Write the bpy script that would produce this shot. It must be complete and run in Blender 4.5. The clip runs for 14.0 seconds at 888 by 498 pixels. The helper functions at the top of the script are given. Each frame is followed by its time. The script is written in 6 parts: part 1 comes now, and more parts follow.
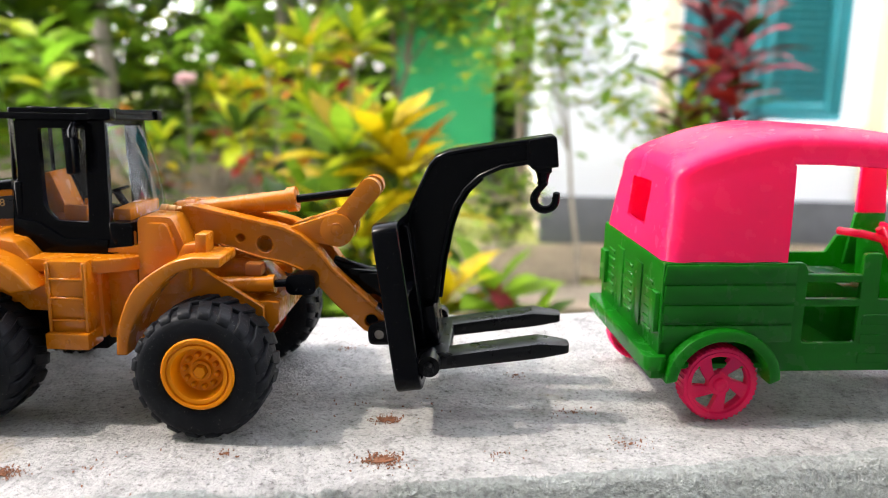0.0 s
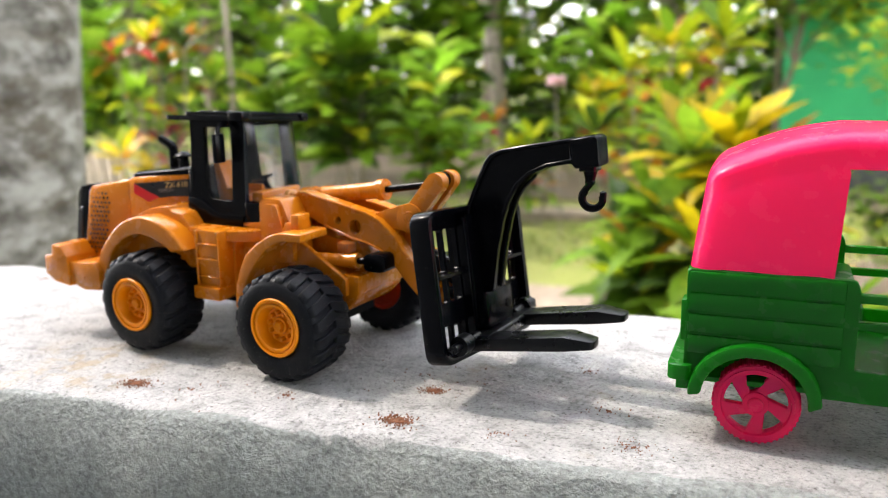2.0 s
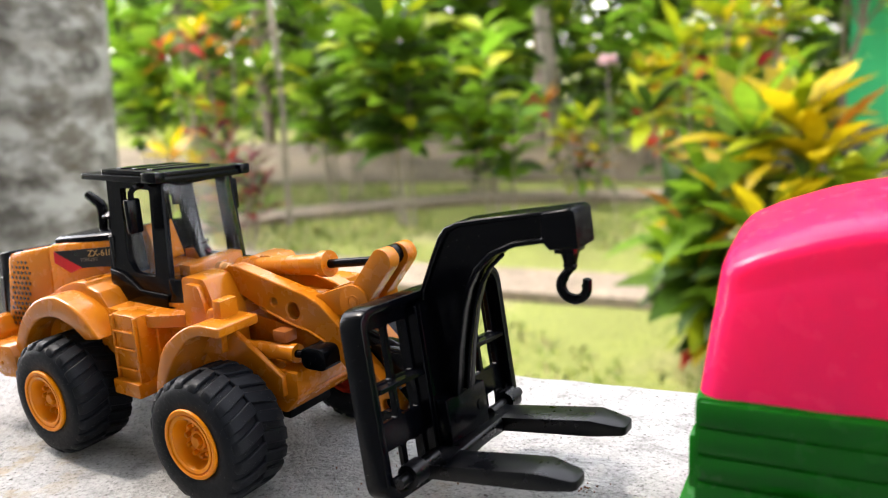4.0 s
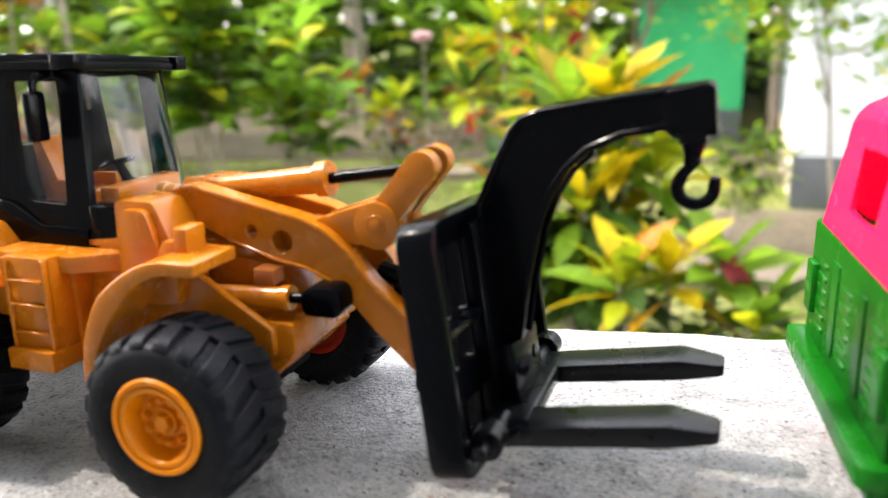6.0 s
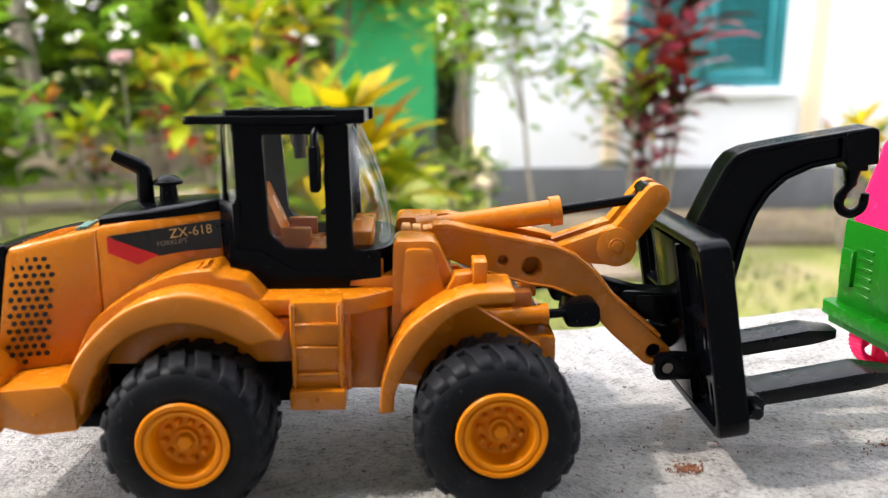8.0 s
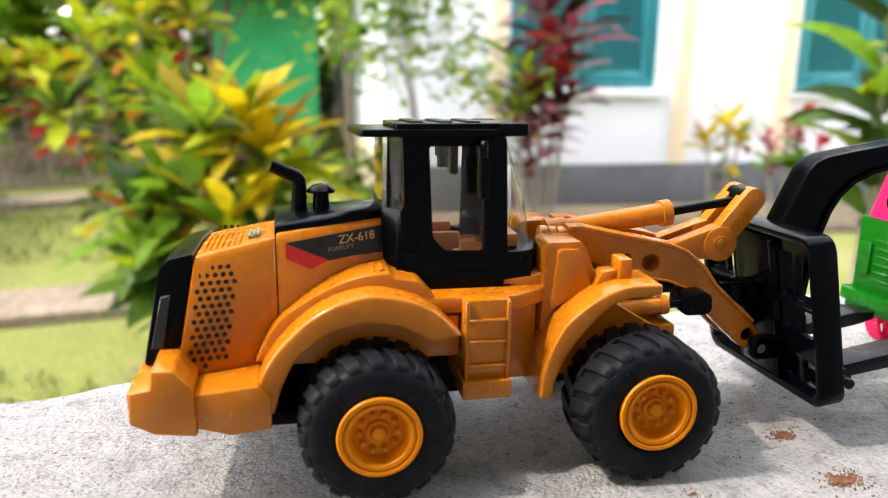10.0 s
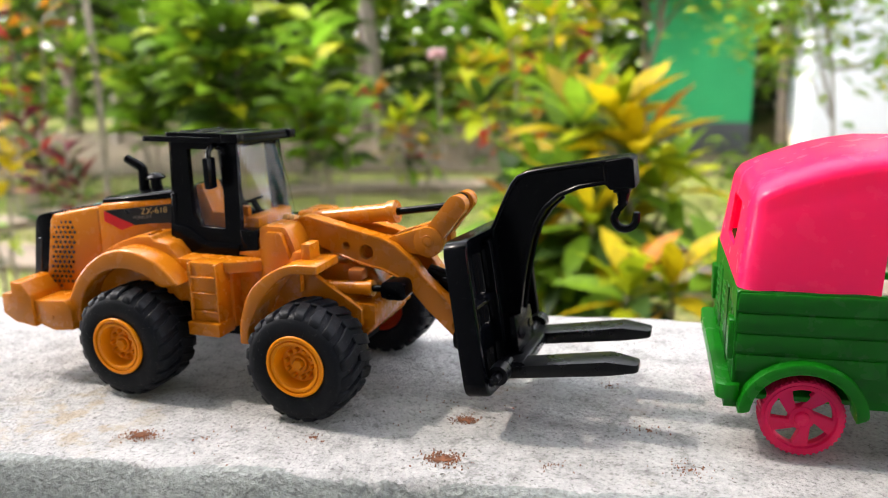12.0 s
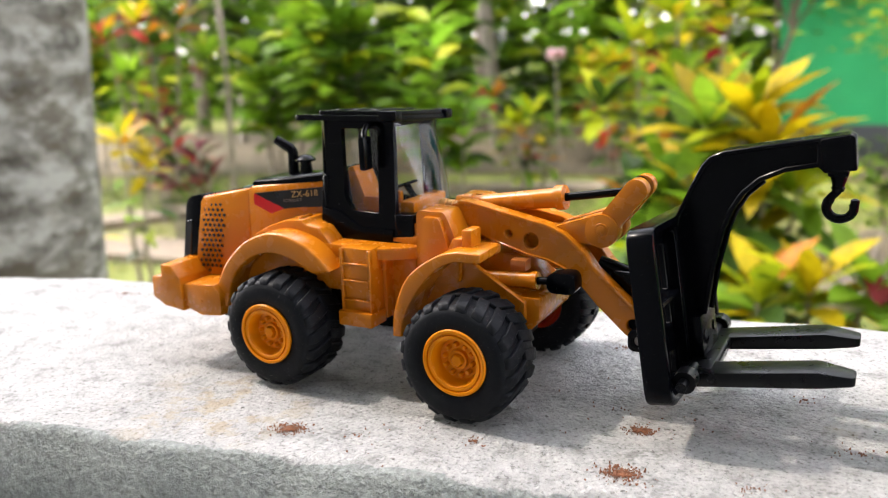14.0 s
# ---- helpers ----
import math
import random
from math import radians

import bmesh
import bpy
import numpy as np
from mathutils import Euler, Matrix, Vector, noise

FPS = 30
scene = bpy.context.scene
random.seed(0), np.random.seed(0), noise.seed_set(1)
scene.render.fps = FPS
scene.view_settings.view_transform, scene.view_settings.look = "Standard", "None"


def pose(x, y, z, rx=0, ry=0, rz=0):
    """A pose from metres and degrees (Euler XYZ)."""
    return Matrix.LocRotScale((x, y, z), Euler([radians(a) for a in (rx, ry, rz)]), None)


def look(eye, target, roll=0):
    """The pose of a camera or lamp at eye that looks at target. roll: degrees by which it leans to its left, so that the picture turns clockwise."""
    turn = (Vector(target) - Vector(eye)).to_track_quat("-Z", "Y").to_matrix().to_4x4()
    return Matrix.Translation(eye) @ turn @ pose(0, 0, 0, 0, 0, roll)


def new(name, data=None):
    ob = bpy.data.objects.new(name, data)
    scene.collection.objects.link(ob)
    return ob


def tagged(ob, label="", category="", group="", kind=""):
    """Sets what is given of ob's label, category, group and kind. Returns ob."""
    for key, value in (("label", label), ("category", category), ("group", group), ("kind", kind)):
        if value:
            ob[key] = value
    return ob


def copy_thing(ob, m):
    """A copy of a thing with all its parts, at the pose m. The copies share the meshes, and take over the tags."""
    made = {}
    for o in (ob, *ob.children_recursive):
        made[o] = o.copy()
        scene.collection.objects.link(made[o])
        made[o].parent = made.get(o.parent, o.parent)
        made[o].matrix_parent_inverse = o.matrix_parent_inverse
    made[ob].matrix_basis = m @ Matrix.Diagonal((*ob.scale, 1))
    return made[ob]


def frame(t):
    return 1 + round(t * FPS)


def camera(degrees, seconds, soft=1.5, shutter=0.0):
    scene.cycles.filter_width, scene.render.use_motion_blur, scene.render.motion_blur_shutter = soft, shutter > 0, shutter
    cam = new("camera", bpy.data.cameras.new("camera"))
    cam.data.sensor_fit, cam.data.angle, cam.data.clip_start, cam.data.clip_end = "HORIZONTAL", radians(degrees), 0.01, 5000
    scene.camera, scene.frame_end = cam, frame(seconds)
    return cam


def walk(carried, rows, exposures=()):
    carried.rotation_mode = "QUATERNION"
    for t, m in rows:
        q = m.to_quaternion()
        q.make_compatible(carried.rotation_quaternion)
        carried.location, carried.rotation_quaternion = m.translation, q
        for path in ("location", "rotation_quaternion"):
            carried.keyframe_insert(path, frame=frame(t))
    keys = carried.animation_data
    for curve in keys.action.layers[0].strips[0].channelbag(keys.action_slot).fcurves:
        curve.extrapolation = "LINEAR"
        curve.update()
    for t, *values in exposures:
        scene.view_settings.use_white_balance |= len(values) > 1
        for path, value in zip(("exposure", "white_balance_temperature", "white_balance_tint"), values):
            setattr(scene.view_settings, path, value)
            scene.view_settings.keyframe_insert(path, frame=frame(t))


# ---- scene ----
cam = camera(57.37, 14.0, 1.0)
# The lens is set on the toys, and the garden behind them falls out of focus.
cam.data.dof.use_dof, cam.data.dof.focus_distance, cam.data.dof.aperture_fstop = True, 0.252, 12.0
PATH = [
    (0, (0.1591, -0.2241, 0.1107), (0.0592, 1.7261, -0.3216), 0.89),
    (0.5, (0.1932, -0.2273, 0.1140), (-0.1599, 1.6935, -0.3171), 0.34),
    (1, (0.1935, -0.2289, 0.1129), (-0.3815, 1.6380, -0.3162), 0.03),
    (1.5, (0.2227, -0.2363, 0.1166), (-0.5560, 1.5551, -0.3131), -0.27),
    (2, (0.2681, -0.2163, 0.1121), (-0.6982, 1.4809, -0.3190), -0.90),
    (2.5, (0.2964, -0.1705, 0.1019), (-0.8256, 1.4267, -0.3338), -1.98),
    (3, (0.3114, -0.1605, 0.1080), (-0.8826, 1.3823, -0.3326), -3.23),
    (3.5, (0.3000, -0.1525, 0.1276), (-0.8619, 1.4126, -0.3202), -3.71),
    (4, (0.2627, -0.1418, 0.1294), (-0.8223, 1.4714, -0.3401), -3.41),
    (4.2, (0.2541, -0.1324, 0.1193), (-0.8007, 1.5006, -0.3505), -3.14),
    (6.5, (0.1778, -0.1269, 0.1019), (-0.3294, 1.7309, -0.4378), -0.58),
    (7, (0.1766, -0.1584, 0.1027), (-0.1836, 1.7364, -0.4266), -0.20),
    (7.5, (0.1350, -0.1790, 0.1108), (-0.1027, 1.7389, -0.4041), -0.14),
    (8, (0.0563, -0.1794, 0.1133), (0.1188, 1.7575, -0.3815), -0.14),
    (8.5, (-0.0156, -0.1709, 0.1039), (0.3444, 1.7350, -0.3838), 0.47),
    (8.7, (-0.0325, -0.1716, 0.1016), (0.3994, 1.7195, -0.3855), 0.57),
    (9.3, (-0.0420, -0.1740, 0.1060), (0.4322, 1.7049, -0.3888), 0.60),
    (10.8, (0.0602, -0.2175, 0.1291), (0.0299, 1.7181, -0.3735), 0.41),
    (11, (0.0896, -0.2229, 0.1293), (-0.0767, 1.7051, -0.3761), -0.07),
    (11.5, (0.1704, -0.2279, 0.1272), (-0.3066, 1.6471, -0.3796), -0.84),
    (12, (0.2159, -0.2247, 0.1290), (-0.4753, 1.5830, -0.3757), -1.49),
    (12.5, (0.2245, -0.2219, 0.1305), (-0.5899, 1.5349, -0.3697), -1.89),
    (13, (0.2238, -0.2187, 0.1317), (-0.6527, 1.5087, -0.3660), -2.06),
    (13.5, (0.2174, -0.2165, 0.1278), (-0.6938, 1.4942, -0.3654), -2.11),
    (14, (0.1889, -0.2112, 0.1187), (-0.7499, 1.4852, -0.3718), -2.14),
]
walk(cam, [(t, look(eye, target, roll)) for t, eye, target, roll in PATH], [(t, stops + 0.06, 6750, 14) for t, stops in ((0.0, 1.72), (2.5, 1.78), (4.0, 1.76), (6.5, 2.06), (7.5, 1.86), (8.5, 1.62), (11.0, 1.60), (12.5, 1.68), (14.0, 1.68))])

# ---- world ----
SUN_AT = Vector((-0.77, -0.05, 1.0)).normalized()
world = bpy.data.worlds.new("sky")
scene.world = world
world.use_nodes = True
wn = world.node_tree.nodes
sky = wn.new("ShaderNodeTexSky")
sky.sky_type, sky.sun_disc = "NISHITA", False
sky.sun_elevation, sky.sun_rotation = math.asin(SUN_AT.z), math.atan2(SUN_AT.x, SUN_AT.y)
sky.air_density, sky.dust_density = 1.0, 1.2
wn["Background"].inputs["Strength"].default_value = 0.395
haze = wn.new("ShaderNodeHueSaturation")  # bright thin cloud
haze.inputs["Saturation"].default_value = 0.3
world.node_tree.links.new(sky.outputs[0], haze.inputs["Color"])
world.node_tree.links.new(haze.outputs[0], wn["Background"].inputs["Color"])
sun = new("sun", bpy.data.lights.new("sun", "SUN"))
sun.data.energy, sun.data.angle, sun.data.color = 0.98, radians(1.3), (1.0, 0.94, 0.83)
sun.matrix_world = look(SUN_AT * 20, (0, 0, 0))

# ---- materials ----


def ramp(nt, fac, stops):
    node = nt.nodes.new("ShaderNodeValToRGB")
    node.color_ramp.elements.remove(node.color_ramp.elements[1])
    for n, (at, colour) in enumerate(stops):
        el = node.color_ramp.elements[0] if n == 0 else node.color_ramp.elements.new(at)
        el.position, el.color = at, (*colour, 1)
    nt.links.new(fac, node.inputs[0])
    return node.outputs[0]


def noise_of(nt, scale, detail=4.0, rough=0.55, where=None):
    node = nt.nodes.new("ShaderNodeTexNoise")
    node.inputs["Scale"].default_value, node.inputs["Detail"].default_value, node.inputs["Roughness"].default_value = scale, detail, rough
    nt.links.new(where or nt.nodes.new("ShaderNodeTexCoord").outputs["Object"], node.inputs["Vector"])
    return node.outputs["Fac"]


def mixed(nt, a, b, fac, mode="MIX"):
    node = nt.nodes.new("ShaderNodeMix")
    node.data_type, node.blend_type = "RGBA", mode
    for value, sock in ((fac, node.inputs[0]), (a, node.inputs[6]), (b, node.inputs[7])):
        if isinstance(value, bpy.types.NodeSocket):
            nt.links.new(value, sock)
        else:
            sock.default_value = value if isinstance(value, float) else (*value, 1)
    return node.outputs[2]


def bumped(nt, bsdf, height, strength, distance):
    node = nt.nodes.new("ShaderNodeBump")
    node.inputs["Strength"].default_value, node.inputs["Distance"].default_value = strength, distance
    nt.links.new(height, node.inputs["Height"])
    nt.links.new(node.outputs[0], bsdf.inputs["Normal"])


def shade(c, k):
    return tuple(min(1, v * k) for v in c)


def surface(name, colour, rough=0.4, metal=0.0, vary=0.12, coarse=60.0, fine=900.0, bump=0.15, depth=0.0002, sss=0.0, shine=0.5, glow=0.0, inner=None):
    """Moulded or painted surface: soft colour drift, fine grain in the gloss and relief."""
    m = bpy.data.materials.new(name)
    m.use_nodes = True
    nt = m.node_tree
    b = nt.nodes["Principled BSDF"]
    drift = ramp(nt, noise_of(nt, coarse), [(0.3, shade(colour, 1 - vary)), (0.7, shade(colour, 1 + vary))])
    nt.links.new(drift, b.inputs["Base Color"])
    grain = noise_of(nt, fine, 3)
    gloss = ramp(nt, noise_of(nt, coarse * 3), [(0.3, (rough * 0.8,) * 3), (0.7, (min(1, rough * 1.25),) * 3)])
    nt.links.new(gloss, b.inputs["Roughness"])
    b.inputs["Metallic"].default_value, b.inputs["Specular IOR Level"].default_value = metal, shine
    if sss:
        b.inputs["Subsurface Weight"].default_value, b.inputs["Subsurface Scale"].default_value = sss, 0.002
        b.inputs["Subsurface Radius"].default_value = (1.0, 0.5, 0.3)
    if bump:
        bumped(nt, b, grain, bump, depth)
    if glow:  # thin plastic lets some light through
        sheer = nt.nodes.new("ShaderNodeBsdfTranslucent")
        if inner:
            sheer.inputs["Color"].default_value = (*inner, 1)
        else:
            nt.links.new(drift, sheer.inputs["Color"])
        mix = nt.nodes.new("ShaderNodeMixShader")
        mix.inputs[0].default_value = glow
        nt.links.new(b.outputs[0], mix.inputs[1])
        nt.links.new(sheer.outputs[0], mix.inputs[2])
        nt.links.new(mix.outputs[0], nt.nodes["Material Output"].inputs["Surface"])
    return m


def leaf_matter(name, colour, edge, glow=0.4):
    """A leaf: colour differs from leaf to leaf, and light shines through."""
    m = bpy.data.materials.new(name)
    m.use_nodes = True
    nt = m.node_tree
    b = nt.nodes["Principled BSDF"]
    geo = nt.nodes.new("ShaderNodeNewGeometry")
    base = ramp(nt, geo.outputs["Random Per Island"], [(0.0, shade(colour, 0.55)), (0.6, colour), (1.0, edge)])
    veins = ramp(nt, noise_of(nt, 30), [(0.35, (0.75,) * 3), (0.65, (1.1,) * 3)])
    paint = mixed(nt, base, veins, 1.0, "MULTIPLY")
    nt.links.new(paint, b.inputs["Base Color"])
    b.inputs["Roughness"].default_value, b.inputs["Specular IOR Level"].default_value = 0.45, 0.22
    through_light = nt.nodes.new("ShaderNodeBsdfTranslucent")
    nt.links.new(paint, through_light.inputs["Color"])
    mix = nt.nodes.new("ShaderNodeMixShader")
    mix.inputs[0].default_value = glow
    nt.links.new(b.outputs[0], mix.inputs[1])
    nt.links.new(through_light.outputs[0], mix.inputs[2])
    nt.links.new(mix.outputs[0], nt.nodes["Material Output"].inputs["Surface"])
    return m


def concrete(name, light, dark, dirt):
    """Brushed lime wash over rough concrete: broad drift, sparse grains of grit, stains, lumpy relief."""
    m = bpy.data.materials.new(name)
    m.use_nodes = True
    nt = m.node_tree
    b = nt.nodes["Principled BSDF"]
    big = noise_of(nt, 11, 6, 0.6)
    base = ramp(nt, big, [(0.32, dark), (0.60, light)])
    worn = ramp(nt, noise_of(nt, 90, 7, 0.75), [(0.37, (0.55, 0.55, 0.54)), (0.46, (0.90, 0.90, 0.90)), (0.60, (1.07, 1.07, 1.07))])
    base = mixed(nt, base, worn, 0.8, "MULTIPLY")
    speck = ramp(nt, noise_of(nt, 700, 4, 0.7), [(0.34, (0.30, 0.29, 0.28)), (0.43, (0.88, 0.88, 0.88)), (0.62, (1.12, 1.12, 1.12))])
    base = mixed(nt, base, speck, 0.8, "MULTIPLY")
    grit = ramp(nt, noise_of(nt, 330, 2, 0.5), [(0.70, (0, 0, 0)), (0.735, (0.8, 0.8, 0.8))])
    base = mixed(nt, base, (0.07, 0.06, 0.05), grit)
    stain = ramp(nt, noise_of(nt, 27, 6, 0.65), [(0.62, (0, 0, 0)), (0.74, (0.6, 0.6, 0.6))])
    base = mixed(nt, base, dirt, stain)
    nt.links.new(base, b.inputs["Base Color"])
    b.inputs["Roughness"].default_value = 0.85
    total = noise_of(nt, 120, 5, 0.6)
    for scale, weight in ((330, 0.75), (950, 0.35)):
        pits = nt.nodes.new("ShaderNodeMath")
        pits.operation, pits.inputs[1].default_value = "MULTIPLY_ADD", weight
        nt.links.new(noise_of(nt, scale, 5, 0.65), pits.inputs[0])
        nt.links.new(total, pits.inputs[2])
        total = pits.outputs[0]
    bumped(nt, b, total, 1.0, 0.0034)
    return m


def ground_matter(name, stops, scale, fine=60, depth=0.02):
    m = bpy.data.materials.new(name)
    m.use_nodes = True
    nt = m.node_tree
    b = nt.nodes["Principled BSDF"]
    base = ramp(nt, noise_of(nt, scale, 6, 0.6), stops)
    grain = ramp(nt, noise_of(nt, fine, 4), [(0.3, (0.6,) * 3), (0.7, (1.25,) * 3)])
    nt.links.new(mixed(nt, base, grain, 1.0, "MULTIPLY"), b.inputs["Base Color"])
    b.inputs["Roughness"].default_value = 0.95
    bumped(nt, b, noise_of(nt, fine, 5), 0.8, depth)
    return m


ORANGE = surface("orange_plastic", (0.53, 0.161, 0.005), 0.25, vary=0.012, bump=0.04, shine=0.40)
RIM = surface("rim_plastic", (0.74, 0.225, 0.001), 0.36, vary=0.05, shine=0.18)
RED_IN = surface("rim_inside", (0.95, 0.07, 0.008), 0.4, glow=0.6)
BLACK = surface("black_plastic", (0.0012, 0.0015, 0.0026), 0.21, vary=0.1, bump=0.03, shine=0.10)
SATIN = surface("satin_black_plastic", (0.0020, 0.0023, 0.0034), 0.30, vary=0.1, bump=0.04, shine=0.22)
DULL = surface("dull_black_plastic", (0.0026, 0.0026, 0.0034), 0.5, shine=0.06)
RUBBER = surface("tyre_rubber", (0.0065, 0.0075, 0.010), 0.5, coarse=250, bump=0.3, shine=0.10)
PINK = surface("pink_plastic", (1.0, 0.024, 0.18), 0.24, vary=0.0, coarse=40, glow=0.46, shine=0.4, inner=(1.0, 0.035, 0.19))
GREEN = surface("green_plastic", (0.003, 0.178, 0.008), 0.24, vary=0.05, coarse=40, glow=0.45, shine=0.42, inner=(0.012, 0.44, 0.03))
DECAL_BLACK = surface("decal_black", (0.004, 0.004, 0.005), 0.3, bump=0)
DECAL_RED = surface("decal_red", (0.55, 0.01, 0.015), 0.3, bump=0)
GOLD = surface("gold_print", (0.62, 0.42, 0.17), 0.45, bump=0)
_n = RUBBER.node_tree
_b = _n.nodes["Principled BSDF"]
_dust = ramp(_n, noise_of(_n, 2600, 2, 0.5), [(0.70, (0, 0, 0)), (0.76, (0.5, 0.5, 0.5))])
_film = ramp(_n, noise_of(_n, 70, 5, 0.6), [(0.45, (0, 0, 0)), (0.75, (0.035, 0.035, 0.035))])
_base = mixed(_n, _b.inputs["Base Color"].links[0].from_socket, (0.22, 0.22, 0.22), _film)
_n.links.new(mixed(_n, _base, (0.45, 0.43, 0.40), _dust), _b.inputs["Base Color"])
_n = BLACK.node_tree
_b = _n.nodes["Principled BSDF"]
_dust = ramp(_n, noise_of(_n, 1900, 2, 0.5), [(0.735, (0, 0, 0)), (0.78, (0.35, 0.35, 0.35))])
_n.links.new(mixed(_n, _b.inputs["Base Color"].links[0].from_socket, (0.35, 0.34, 0.32), _dust), _b.inputs["Base Color"])
_n = PINK.node_tree
_b = _n.nodes["Principled BSDF"]
_scuff = ramp(_n, noise_of(_n, 130, 8, 0.8), [(0.685, (0, 0, 0)), (0.74, (0.45, 0.45, 0.45))])
_n.links.new(mixed(_n, _b.inputs["Base Color"].links[0].from_socket, (1.0, 0.30, 0.42), _scuff), _b.inputs["Base Color"])
LAMP_GREY = surface("smoked_lens", (0.022, 0.024, 0.028), 0.12)
BRASS = surface("brass_link", (0.60, 0.29, 0.09), 0.35, metal=0.4)
MARK = surface("worn_print", (0.10, 0.22, 0.20), 0.5)
CLEAR_ORANGE = surface("translucent_orange", (0.55, 0.19, 0.05), 0.1, glow=0.4)
CREAM = surface("cream_plastic", (0.62, 0.62, 0.58), 0.45)
STEEL = surface("steel_pin", (0.25, 0.22, 0.2), 0.4, metal=0.6)

GLASS = bpy.data.materials.new("clear_plastic")
GLASS.use_nodes = True
_n = GLASS.node_tree
_g, _t, _m = _n.nodes.new("ShaderNodeBsdfGlossy"), _n.nodes.new("ShaderNodeBsdfTransparent"), _n.nodes.new("ShaderNodeMixShader")
_f = _n.nodes.new("ShaderNodeLayerWeight")
_f.inputs["Blend"].default_value = 0.5
_p, _k = _n.nodes.new("ShaderNodeMath"), _n.nodes.new("ShaderNodeMath")
_p.operation, _k.operation = "POWER", "MULTIPLY_ADD"
_p.inputs[1].default_value = 3.0
_k.inputs[1].default_value, _k.inputs[2].default_value = 0.62, 0.03
_g.inputs["Roughness"].default_value = 0.03
_t.inputs["Color"].default_value = (0.96, 0.95, 0.93, 1)
for _a, _b in ((_f.outputs["Facing"], _p.inputs[0]), (_p.outputs[0], _k.inputs[0]), (_k.outputs[0], _m.inputs[0]), (_t.outputs[0], _m.inputs[1]), (_g.outputs[0], _m.inputs[2]), (_m.outputs[0], _n.nodes["Material Output"].inputs["Surface"])):
    _n.links.new(_a, _b)

def painted_ledge():
    """Whitewashed top; below a ragged edge, a grey that also carries the front's shade."""
    m = concrete("weathered_whitewashed_concrete_ledge", (0.470, 0.468, 0.462), (0.402, 0.399, 0.392), (0.37, 0.305, 0.215))
    nt = m.node_tree
    b = nt.nodes["Principled BSDF"]
    top = b.inputs["Base Color"].links[0].from_socket
    # front grey: render tone with the wall's shade put into the colour
    grey = ramp(nt, noise_of(nt, 22, 6, 0.65), [(0.32, (0.25, 0.270, 0.258)), (0.55, (0.305, 0.328, 0.316)), (0.72, (0.36, 0.382, 0.368))])
    flecks = ramp(nt, noise_of(nt, 480, 4, 0.7), [(0.34, (0.62, 0.62, 0.62)), (0.48, (0.95, 0.95, 0.95)), (0.66, (1.30, 1.30, 1.30))])
    grey = mixed(nt, grey, flecks, 0.9, "MULTIPLY")
    place = nt.nodes.new("ShaderNodeTexCoord")
    split = nt.nodes.new("ShaderNodeSeparateXYZ")
    nt.links.new(place.outputs["Object"], split.inputs[0])
    # the white reaches less far forward along the right part of the wall
    shift = nt.nodes.new("ShaderNodeMapRange")
    shift.inputs["From Min"].default_value, shift.inputs["From Max"].default_value, shift.inputs["To Max"].default_value = 0.06, 0.26, -0.009
    nt.links.new(split.outputs["X"], shift.inputs["Value"])
    first_term = nt.nodes.new("ShaderNodeMath")
    nt.links.new(split.outputs["Y"], first_term.inputs[0])
    nt.links.new(shift.outputs[0], first_term.inputs[1])
    total = first_term.outputs[0]
    for scale, size in ((22, 0.012), (150, 0.005)):
        wave = nt.nodes.new("ShaderNodeMath")
        wave.operation, wave.inputs[1].default_value = "MULTIPLY_ADD", size
        nt.links.new(noise_of(nt, scale, 5, 0.6), wave.inputs[0])
        nt.links.new(total, wave.inputs[2])
        total = wave.outputs[0]
    edge = nt.nodes.new("ShaderNodeMapRange")
    edge.inputs["From Min"].default_value, edge.inputs["From Max"].default_value = -0.0686, -0.0680
    nt.links.new(total, edge.inputs["Value"])
    spot = nt.nodes.new("ShaderNodeVectorMath")
    spot.operation, spot.inputs[1].default_value = "DISTANCE", (-0.098, -0.052, 0.0)
    nt.links.new(place.outputs["Object"], spot.inputs[0])
    near = nt.nodes.new("ShaderNodeMapRange")
    near.inputs["From Min"].default_value, near.inputs["From Max"].default_value = 0.012, 0.045
    near.inputs["To Min"].default_value, near.inputs["To Max"].default_value = 0.6, 0.0
    nt.links.new(spot.outputs["Value"], near.inputs["Value"])
    drip = ramp(nt, noise_of(nt, 75, 5, 0.6), [(0.50, (0, 0, 0)), (0.60, (1, 1, 1))])
    rust = nt.nodes.new("ShaderNodeMath")
    rust.operation = "MULTIPLY"
    nt.links.new(drip, rust.inputs[0])
    nt.links.new(near.outputs[0], rust.inputs[1])
    top = mixed(nt, top, (0.36, 0.27, 0.14), rust.outputs[0])
    nt.links.new(mixed(nt, grey, top, edge.outputs[0]), b.inputs["Base Color"])
    return m


CONCRETE = painted_ledge()
RENDERED = concrete("grey_rendered_wall", (0.30, 0.325, 0.33), (0.20, 0.215, 0.225), (0.19, 0.19, 0.165))
CRUMB = surface("red_brown_crumbs", (0.21, 0.085, 0.042), 0.9, vary=0.4, coarse=300)
WHITE_WALL = surface("white_wall_paint", (0.66, 0.68, 0.71), 0.7, vary=0.05, coarse=2, fine=80, depth=0.002)
CREAM_WALL = surface("cream_column_paint", (0.75, 0.63, 0.45), 0.7, vary=0.08, coarse=3, fine=80, depth=0.002)
# plinth paint; also the dark sheet standing in for the house's unlit inside
PLINTH_AND_BACKING = surface("dark_grey_plinth_and_backing", (0.075, 0.08, 0.088), 0.75, vary=0.2, coarse=4, fine=60, depth=0.003)
TEAL = surface("teal_shutter_paint", (0.01, 0.19, 0.22), 0.5, vary=0.15, coarse=5, fine=60)
